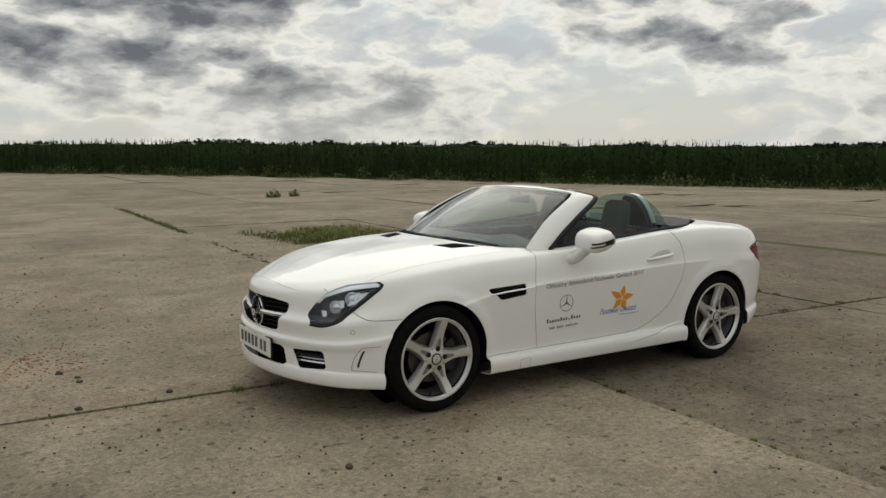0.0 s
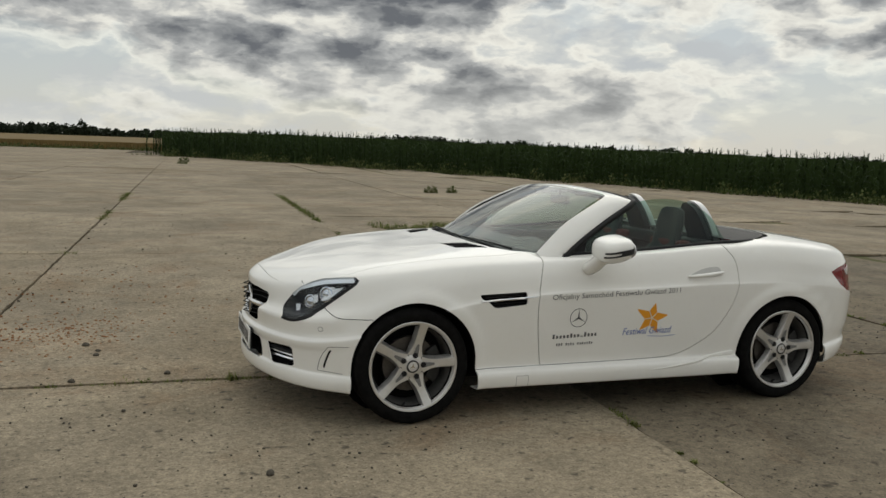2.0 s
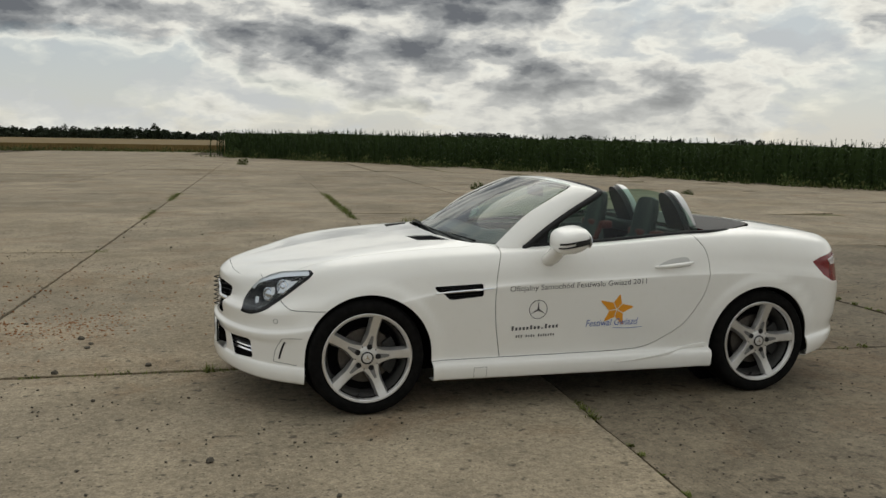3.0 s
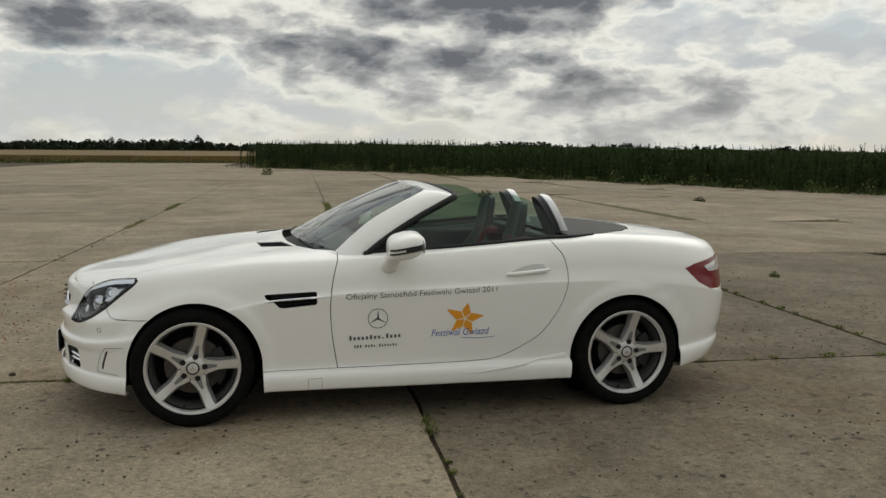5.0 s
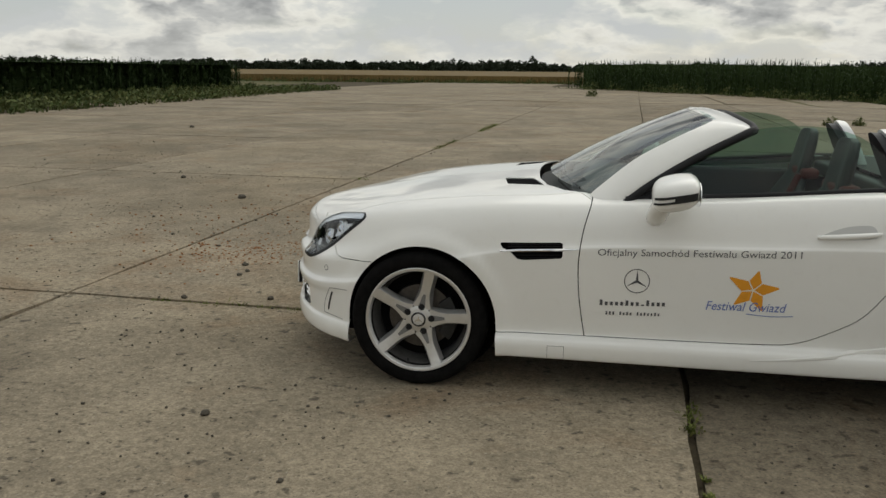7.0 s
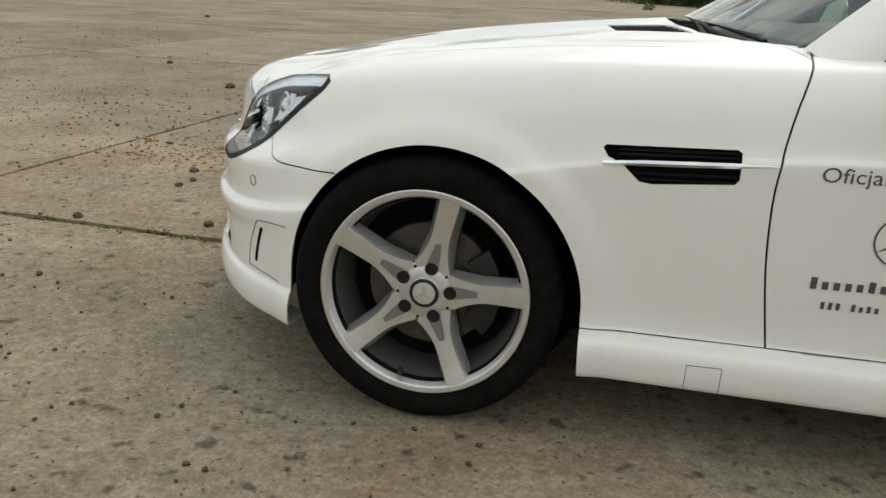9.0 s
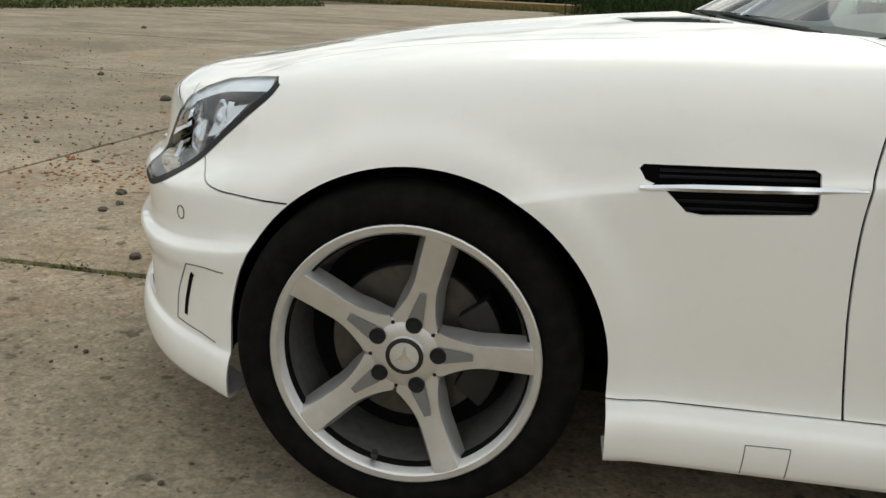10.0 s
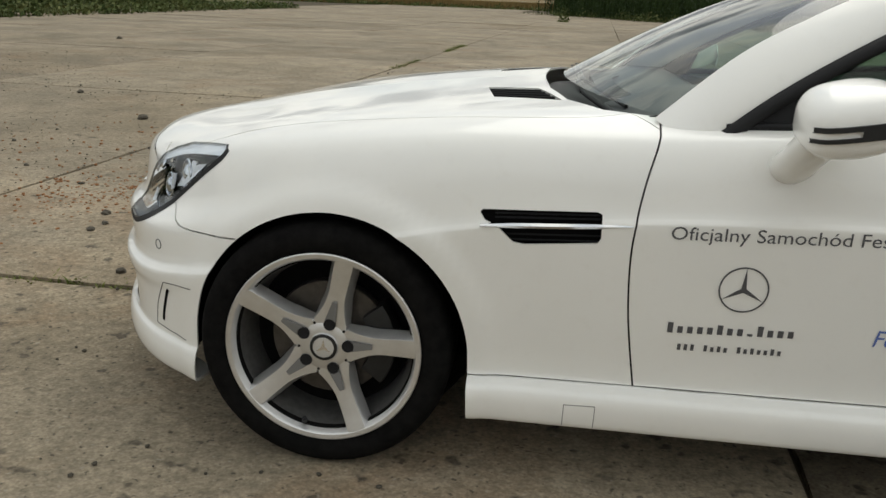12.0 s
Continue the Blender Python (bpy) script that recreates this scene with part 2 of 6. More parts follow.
GRASS = leaf_material("grass", (0.060, 0.085, 0.020), (0.11, 0.14, 0.034), (0.19, 0.19, 0.065))
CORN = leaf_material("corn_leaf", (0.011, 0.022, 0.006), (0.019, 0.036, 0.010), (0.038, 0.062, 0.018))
WEED = leaf_material("weed_leaf", (0.030, 0.050, 0.014), (0.060, 0.086, 0.024), (0.13, 0.135, 0.052))
WOOD_LEAF = leaf_material("far_leaf", (0.013, 0.019, 0.010), (0.018, 0.026, 0.014), (0.027, 0.036, 0.019))
STRAW = leaf_material("ripe_grain", (0.115, 0.080, 0.030), (0.150, 0.105, 0.040), (0.20, 0.14, 0.055))
STONE = plain("rubble", (0.075, 0.066, 0.052), 0.9, spec=0.2, grain=0.35, scale=40)
BRICKBIT = plain("brick_bit", (0.24, 0.115, 0.055), 0.9, spec=0.2, grain=0.3, scale=60)


# ---- building helpers ----
def mesh_from(name, verts, faces, material=None, smooth=False):
    me = bpy.data.meshes.new(name)
    me.from_pydata([tuple(v) for v in verts], [], [tuple(f) for f in faces])
    me.update()
    if material:
        me.materials.append(material)
    if smooth:
        me.shade_smooth()
    return me


def put(name, me, parent=None, label=""):
    ob = new(name, me)
    if parent is not None:
        ob.parent = parent
    if label:
        ob["label"] = label
    return ob


def part(name, bm, material, parent=None, label="", smooth=None):
    """Links a bmesh as one mesh object; smooth: the angle below which edges are smooth."""
    me = bpy.data.meshes.new(name)
    bm.to_mesh(me)
    bm.free()
    me.materials.append(material)
    if smooth:
        me.shade_smooth()
        me.set_sharp_from_angle(angle=radians(smooth))
    return put(name, me, parent, label)


def smooth_path(pts, n=6):
    """Catmull-Rom through points, n steps a span."""
    p = [Vector(v) for v in pts]
    out = []
    for i in range(len(p) - 1):
        a, b, c, d = p[max(i - 1, 0)], p[i], p[i + 1], p[min(i + 2, len(p) - 1)]
        for j in range(n):
            t = j / n
            out.append(0.5 * ((2 * b) + (c - a) * t + (2 * a - 5 * b + 4 * c - d) * t * t + (3 * b - a - 3 * c + d) * t ** 3))
    out.append(p[-1])
    return out


def tube(bm, pts, radius, seg=8, caps=True):
    """A round bar along points; radius: a number or one for each point."""
    pts = [Vector(p) for p in pts]
    rs = radius if isinstance(radius, (list, tuple)) else [radius] * len(pts)
    rings, side = [], None
    for i, p in enumerate(pts):
        d = (pts[min(i + 1, len(pts) - 1)] - pts[max(i - 1, 0)]).normalized()
        if side is None:
            side = d.orthogonal().normalized()
        side = (side - d * side.dot(d)).normalized()
        other = d.cross(side)
        rings.append([bm.verts.new(p + rs[i] * (math.cos(a) * side + math.sin(a) * other))
                      for a in (2 * math.pi * k / seg for k in range(seg))])
    for r, s in zip(rings, rings[1:]):
        for k in range(seg):
            bm.faces.new((r[k], r[(k + 1) % seg], s[(k + 1) % seg], s[k]))
    if caps:
        bm.faces.new(rings[0][::-1]), bm.faces.new(rings[-1])


def lathe(bm, profile, seg=64, closed=False):
    """Turns (radius, y) points round the y axis."""
    rings = [[bm.verts.new((r * math.cos(a), y, r * math.sin(a))) for a in (2 * math.pi * k / seg for k in range(seg))]
             for r, y in profile]
    pairs = list(zip(rings, rings[1:])) + ([(rings[-1], rings[0])] if closed else [])
    for r, s in pairs:
        for k in range(seg):
            bm.faces.new((r[k], s[k], s[(k + 1) % seg], r[(k + 1) % seg]))
    return rings


def slab(bm, outline, depth, place=lambda u, v, w: (u, v, w), bevel=0.0):
    """A plate from a flat outline (u, v), w from 0 to depth, put into space by place()."""
    lo = [bm.verts.new(place(u, v, 0.0)) for u, v in outline]
    hi = [bm.verts.new(place(u, v, depth)) for u, v in outline]
    n = len(outline)
    bm.faces.new(lo[::-1]), bm.faces.new(hi)
    for i in range(n):
        bm.faces.new((lo[i], lo[(i + 1) % n], hi[(i + 1) % n], hi[i]))
    bm.normal_update()
    if bm.calc_volume(signed=True) < 0:
        bmesh.ops.reverse_faces(bm, faces=bm.faces)
    if bevel:
        bmesh.ops.bevel(bm, geom=list(bm.edges), offset=bevel, segments=2, profile=0.6, affect="EDGES", clamp_overlap=True)


def box(bm, x0, x1, y0, y1, z0, z1, bevel=0.0):
    b = bmesh.new()
    slab(b, [(x0, y0), (x1, y0), (x1, y1), (x0, y1)], z1 - z0, lambda u, v, w: (u, v, z0 + w))
    if bevel:
        bmesh.ops.bevel(b, geom=list(b.edges), offset=bevel, segments=3, profile=0.6, affect="EDGES", clamp_overlap=True)
    me = bpy.data.meshes.new("tmp")
    b.to_mesh(me)
    b.free()
    bm.from_mesh(me)
    bpy.data.meshes.remove(me)


def thing(name, place=(0, 0, 0), label="", category="", group="", kind=""):
    ob = new(name)
    ob.location = place
    return tagged(ob, label, category, group, kind)


# ---- the ground ----
SLAB_U, SLAB_V, TURN = 3.84, 6.08, -0.055
ORIGIN = Vector((1.28, 0.13, 0.0))
ALONG, ACROSS = Vector((math.cos(TURN), math.sin(TURN), 0)), Vector((-math.sin(TURN), math.cos(TURN), 0))
CORN_A, CORN_B = Vector((-0.7, 67.3, 0)), Vector((62.0, -18.0, 0))
LEFT_EDGE = -16.0
SETTLED = 0.021


def ground_z(x, y):
    """The slabs beyond the joint under the car have settled a little."""
    return -SETTLED if (Vector((x, y, 0)) - ORIGIN).dot(ALONG) > 0 else 0.0


def fall(x):
    """The land falls away gently beyond the car's tail."""
    return -0.020 * max(0.0, min(x, 75.0) - 9.0)


def on_apron(p, margin=0.0):
    """Whether p lies on the concrete, clear of the two fields."""
    d = (CORN_B - CORN_A).normalized()
    side = d.x * (p.y - CORN_A.y) - d.y * (p.x - CORN_A.x)
    right_ok = side < -margin or (p.x < CORN_A.x and p.y < 95)
    return right_ok and (p.x > LEFT_EDGE + margin or p.y > 53)


def build_ground():
    marks = (-2600, -900, -300, -120, -60, -30, -10, 0, 9, 15, 25, 40, 60, 75, 130, 300, 900, 2600)
    bm = bmesh.new()
    grid = [[bm.verts.new((x, y, -0.07 + fall(x))) for x in marks] for y in marks]
    for p, q in zip(grid, grid[1:]):
        for i in range(len(marks) - 1):
            bm.faces.new((p[i], p[i + 1], q[i + 1], q[i]))
    k = Mat("field_ground", rough=0.95, spec=0.1)
    c = k.ramp(k.noise(0.05, 5, 0.6, world=True), (0.35, (0.07, 0.075, 0.03)), (0.65, (0.13, 0.115, 0.06)))
    k.color(k.mix(0.4, c, k.ramp(k.noise(8, 5, 0.7, world=True), (0.3, 0.5), (0.7, 1.5)), "MULTIPLY"))
    tagged(part("ground", bm, k.m), "flat brown-green field soil reaching the horizon", "ground", kind="structure")
    bm = bmesh.new()
    bmesh.ops.create_grid(bm, x_segments=30, y_segments=30, size=1.0)
    for v in bm.verts:
        v.co = Vector((35 + 62 * v.co.x, 22 + 72 * v.co.y, -0.046 + 0.004 * noise.noise(v.co * 20) + fall(35 + 62 * v.co.x) - (0.07 if v.co.x > -0.46 else 0)))
    tagged(part("joint_fill", bm, SOIL), "dark soil packed into joints between slabs", "soil", kind="structure")


def slab_mesh(seed, material):
    rnd = random.Random(seed)
    nu, nv, gap = 18, 26, 0.012
    xs = [-SLAB_U / 2 + gap + (SLAB_U - 2 * gap) * i / nu for i in range(nu + 1)]
    ys = [-SLAB_V / 2 + gap + (SLAB_V - 2 * gap) * j / nv for j in range(nv + 1)]
    verts, faces = [], []
    for j, y in enumerate(ys):
        for i, x in enumerate(xs):
            e = i in (0, nu) or j in (0, nv)
            wob = rnd.uniform(-0.008, 0.010) if e else 0.0
            px = x - math.copysign(max(wob, 0) + (0.06 * max(0, rnd.random() - 0.8) if e else 0), x) if i in (0, nu) else x
            py = y - math.copysign(max(wob, 0) + (0.06 * max(0, rnd.random() - 0.8) if e else 0), y) if j in (0, nv) else y
            verts.append((px, py, (-0.006 if e else 0.0) + rnd.uniform(-0.0015, 0.0015)))
    w = nu + 1
    for j in range(nv):
        for i in range(nu):
            faces.append((j * w + i, j * w + i + 1, (j + 1) * w + i + 1, (j + 1) * w + i))
    rim = [i for i in range(w)] + [j * w + nu for j in range(1, nv + 1)] + [nv * w + i for i in range(nu - 1, -1, -1)] + [j * w for j in range(nv - 1, 0, -1)]
    base = len(verts)
    verts += [(verts[i][0], verts[i][1], -0.035) for i in rim]
    for a in range(len(rim)):
        b = (a + 1) % len(rim)
        faces.append((rim[b], rim[a], base + a, base + b))
    return mesh_from("slab", verts, faces, material)


def build_slabs():
    pavement = thing("pavement", label="old weathered concrete slab apron with weedy joints", category="pavement", kind="structure")
    meshes = {m: [slab_mesh(s, m) for s in range(5)] for m in (CONCRETE, CONCRETE_DARK)}
    rnd = random.Random(5)
    rest = []
    for i in range(-6, 22):
        for j in range(-8, 16):
            c = ORIGIN + ALONG * (i + 0.5) * SLAB_U + ACROSS * (j + 0.5) * SLAB_V
            if not on_apron(c, -2.5) or c.y < -28:
                continue
            z = rnd.uniform(-0.003, 0.003) - (SETTLED if i >= 0 else 0)
            m = pose(c.x, c.y, z + fall(c.x), rnd.uniform(-0.05, 0.05), rnd.uniform(-0.05, 0.05) + (1.15 if 9 < c.x < 75 else 0), math.degrees(TURN) + 180 * rnd.randint(0, 1))
            near = abs(c.x - 3) < 19 and -12 < c.y < 34
            if near:
                ob = put("slab", meshes[CONCRETE_DARK if (i >= 0 and j < 1) or (i == -1 and j < -1) else CONCRETE][rnd.randrange(5)], pavement)
                ob.matrix_basis = m
            else:
                rest.append(m)
    verts, faces = [], []
    for m in rest:
        b = len(verts)
        u, v = SLAB_U / 2 - 0.012, SLAB_V / 2 - 0.012
        verts += [m @ Vector(p) for p in ((-u, -v, 0), (u, -v, 0), (u, v, 0), (-u, v, 0), (-u, -v, -0.03), (u, -v, -0.03), (u, v, -0.03), (-u, v, -0.03))]
        faces += [(b, b + 1, b + 2, b + 3)] + [(b + a, b + 4 + a, b + 4 + (a + 1) % 4, b + (a + 1) % 4) for a in range(4)]
    ob = put("far_slabs", mesh_from("far_slabs", verts, faces, CONCRETE), pavement)
    ob["kind"] = "stuff"


# ---- plants ----
class Blades:
    """Collects many thin leaves into one mesh."""

    def __init__(self, seed):
        self.v, self.f, self.r = [], [], random.Random(seed)

    def blade(self, p, heading, height, width, lean, n=3, droop=0.6):
        """A bent, tapering leaf that starts at p."""
        d, s = Vector((math.cos(heading), math.sin(heading), 0)), Vector((-math.sin(heading), math.cos(heading), 0))
        b = len(self.v)
        for i in range(n + 1):
            t = i / n
            w = width * (1 - t) ** 0.7 * 0.5
            q = p + d * (lean * t * t + 0.15 * lean * t) + Vector((0, 0, height * (t - droop * t * t * 0.5)))
            if i < n:
                self.v += [q - s * w, q + s * w]
            else:
                self.v.append(q)
        for i in range(n - 1):
            a = b + 2 * i
            self.f.append((a, a + 1, a + 3, a + 2))
        a = b + 2 * (n - 1)
        self.f.append((a, a + 1, a + 2))

    def tuft(self, p, radius, height, count):
        for _ in range(count):
            a, q = self.r.uniform(0, 6.283), radius * math.sqrt(self.r.random())
            base = p + Vector((q * math.cos(a), q * math.sin(a), -0.01))
            h = height * self.r.uniform(0.4, 1.0)
            self.blade(base, self.r.uniform(0, 6.283), h, 0.006 + 0.01 * self.r.random(), h * self.r.uniform(0.2, 0.9), 2)

    def clump(self, p, radius, height, count, leaf):
        """Broad leaves turned every way, in a rounded heap."""
        for _ in range(count):
            a, e = self.r.uniform(0, 6.283), math.asin(self.r.random())
            q = self.r.random() ** 0.4
            c = p + Vector((radius * q * math.cos(e) * math.cos(a), radius * q * math.cos(e) * math.sin(a), height * q * math.sin(e)))
            n = Vector((self.r.gauss(0, 1), self.r.gauss(0, 1), self.r.gauss(0.3, 1))).normalized()
            s = n.orthogonal().normalized()
            t = n.cross(s)
            k = leaf * self.r.uniform(0.5, 1.2)
            b = len(self.v)
            self.v += [c - s * k, c - t * k * 0.6, c + s * k, c + t * k * 0.6]
            self.f.append((b, b + 1, b + 2, b + 3))

    def make(self, name, material, label, category):
        self.v = [q + Vector((0, 0, fall(q.x))) for q in self.v]
        ob = put(name, mesh_from(name, self.v, self.f, material))
        return tagged(ob, label, category, kind="stuff")


def corn_rows(name, a, b, depth_dir, depth, height, seed, label, per_m=3.2):
    """Rows of tall corn behind the edge a-b, thinned out towards the back, with a solid sheet for the shaded core."""
    bl = Blades(seed)
    r = bl.r
    d = (b - a)
    length = d.length
    d.normalize()
    rows = int(depth / 0.75)
    for row in range(rows):
        n = int(length * per_m * (1.0 if row < 3 else 0.5))
        for i in range(n):
            t = (i + r.random()) / n * length
            p = a + d * t + depth_dir * (row * 0.75 + r.uniform(-0.15, 0.15))
            h = height * r.uniform(0.86, 1.06) * (0.95 + 0.07 * noise.noise(Vector((t * 0.11, row * 0.3, seed))))
            if row == 0:
                h *= r.uniform(0.82, 1.0)
            b0 = len(bl.v)
            bl.v += [p + Vector((-0.02, 0, 0)), p + Vector((0.02, 0, 0)), p + Vector((0.012, 0, h)), p + Vector((-0.012, 0, h))]
            bl.f.append((b0, b0 + 1, b0 + 2, b0 + 3))
            for q in range(7 if row < 3 else 4):
                z = h * ((0.12 + 0.12 * q) if row < 3 else (0.5 + 0.13 * q))
                bl.blade(p + Vector((0, 0, z)), r.uniform(0, 6.283), 0.55, 0.085, r.uniform(0.35, 0.7), 3, 1.3)
            for q in range(3):
                bl.blade(p + Vector((0, 0, h - 0.08)), r.uniform(0, 6.283), 0.16, 0.02, r.uniform(0.04, 0.12), 2, 0.3)
    # a solid leaf-coloured sheet stands in for the stand's dense, shaded inside
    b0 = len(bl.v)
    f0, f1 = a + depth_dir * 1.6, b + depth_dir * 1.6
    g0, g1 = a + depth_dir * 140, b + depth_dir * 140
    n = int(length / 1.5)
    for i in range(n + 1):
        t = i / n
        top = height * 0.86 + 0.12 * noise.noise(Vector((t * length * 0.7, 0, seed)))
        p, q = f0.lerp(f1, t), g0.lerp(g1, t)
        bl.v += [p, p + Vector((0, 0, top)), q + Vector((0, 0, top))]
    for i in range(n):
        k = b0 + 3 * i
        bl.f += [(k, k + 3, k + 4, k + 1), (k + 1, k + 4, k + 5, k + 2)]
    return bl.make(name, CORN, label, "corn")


def build_fields():
    d = (CORN_B - CORN_A).normalized()
    back = Vector((-d.y, d.x, 0))
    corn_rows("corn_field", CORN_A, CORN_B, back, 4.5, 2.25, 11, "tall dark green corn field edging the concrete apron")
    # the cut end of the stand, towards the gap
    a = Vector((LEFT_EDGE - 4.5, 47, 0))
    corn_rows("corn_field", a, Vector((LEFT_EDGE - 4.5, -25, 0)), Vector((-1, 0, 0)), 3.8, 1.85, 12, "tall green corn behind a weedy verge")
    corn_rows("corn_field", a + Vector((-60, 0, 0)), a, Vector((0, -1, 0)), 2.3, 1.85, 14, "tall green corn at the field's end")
    bl = Blades(21)
    r = bl.r
    for _ in range(5200):
        x = LEFT_EDGE - 4.6 * r.random() ** 0.8
        y = r.uniform(-20, 54)
        if y > 49:
            x = LEFT_EDGE - 2.5 * r.random()
        h = 0.15 + 0.65 * ((LEFT_EDGE - x) / 4.6) * r.uniform(0.5, 1.2)
        for _ in range(4):
            bl.blade(Vector((x, y, -0.02)), r.uniform(0, 6.283), h * r.uniform(0.6, 1.1), 0.05, h * r.uniform(0.2, 0.7), 2)
        if r.random() < 0.16:
            bl.clump(Vector((x, y, 0.05)), 0.35, 0.5 * h + 0.2, 14, 0.10)
    bl.make("weed_verge", WEED, "tangled green weeds and grass along the corn", "weeds")
    bl = Blades(22)
    r = bl.r
    for _ in range(900):
        t = r.random() ** 0.8
        p = CORN_A.lerp(CORN_B, t) - back * r.uniform(-0.4, 1.3)
        h = r.uniform(0.12, 0.55)
        if r.random() < 0.25:
            bl.clump(p, r.uniform(0.3, 0.7), h + 0.25, 26, 0.09)
        for _ in range(5):
            bl.blade(p + Vector((r.uniform(-.3, .3), r.uniform(-.3, .3), -0.02)), r.uniform(0, 6.283), h, 0.04, h * 0.5, 2)
    bl.make("weed_verge", WEED, "low weeds and shrubs at the foot of the corn", "weeds")
    # ripe grain between the corn stands and the far wood
    bl = Blades(31)
    r = bl.r
    x0, x1, y0, y1, h = -130.0, 60.0, 92.0, 420.0, 0.75
    b0 = len(bl.v)
    nx, ny = 50, 12
    for j in range(ny + 1):
        for i in range(nx + 1):
            x, y = x0 + (x1 - x0) * i / nx, y0 + (y1 - y0) * (j / ny) ** 2
            bl.v.append(Vector((x * (1 + 1.6 * (j / ny)), y, h + 0.05 * noise.noise(Vector((x * 0.2, y * 0.1, 0))))))
    for j in range(ny):
        for i in range(nx):
            k = b0 + j * (nx + 1) + i
            bl.f.append((k, k + 1, k + nx + 2, k + nx + 1))
    # the stand's edge
    for i in range(nx):
        k = len(bl.v)
        xa, xb = x0 + (x1 - x0) * i / nx, x0 + (x1 - x0) * (i + 1) / nx
        bl.v += [Vector((xa, y0, -0.03)), Vector((xb, y0, -0.03)), Vector((xb, y0, h)), Vector((xa, y0, h))]
        bl.f.append((k, k + 1, k + 2, k + 3))
    for _ in range(9000):
        p = Vector((r.uniform(x0, x1), y0 + 3 * r.random() - 1.5, 0))
        bl.blade(p, r.uniform(0, 6.283), h * r.uniform(0.9, 1.2), 0.10, 0.15, 2, 0.2)
    bl.make("grain_field", STRAW, "ripe golden grain field beyond the apron", "grain field")
    bl = Blades(32)
    r = bl.r
    for _ in range(700):
        p = Vector((r.uniform(-125, 8), 88 + 2.5 * r.random(), 0))
        bl.clump(p, 0.7, r.uniform(0.15, 0.55), 14, 0.12)
    bl.make("weed_verge", WEED, "dark low weeds before the grain field", "weeds")


def far_wood():
    """A belt of broadleaf trees on the horizon: trunks and crowns of many leaf clumps."""
    bl = Blades(41)
    r = bl.r
    for i in range(1150):
        a = radians(-70 + 150 * (i + r.random()) / 1150)
        dist = r.uniform(430, 520)
        p = Vector((-math.sin(a) * dist, math.cos(a) * dist, 0))
        h = 5.6 - 2.4 * max(0.0, min(1.0, -(a + 0.45) * 2.5)) + 2.2 * max(0.0, 1 + (a + 0.3) * 3 if a < -0.3 else 1) * max(0.0, min(1.0, 0.2 - a * 2.0)) + 2.4 * noise.noise(Vector((a * 14, 0.5, 2.0))) + r.uniform(-0.6, 0.9) + (1.6 if r.random() < 0.03 else 0)
        w = r.uniform(2.0, 3.6)
        b0 = len(bl.v)
        bl.v += [p + Vector((-.3, 0, 0)), p + Vector((.3, 0, 0)), p + Vector((.15, 0, h * .6)), p + Vector((-.15, 0, h * .6))]
        bl.f.append((b0, b0 + 1, b0 + 2, b0 + 3))
        for _ in range(4):
            c = p + Vector((r.uniform(-w, w) * 0.7, r.uniform(-2, 2), r.uniform(0.0, 0.62) * h))
            bl.clump(c, w * r.uniform(0.6, 0.9), h * r.uniform(0.25, 0.38), 40, 0.75)
    bl.make("far_wood", WOOD_LEAF, "dark belt of broadleaf trees on the horizon", "woods")


def joint_point(u, v):
    return ORIGIN + ALONG * u * SLAB_U + ACROSS * v * SLAB_V


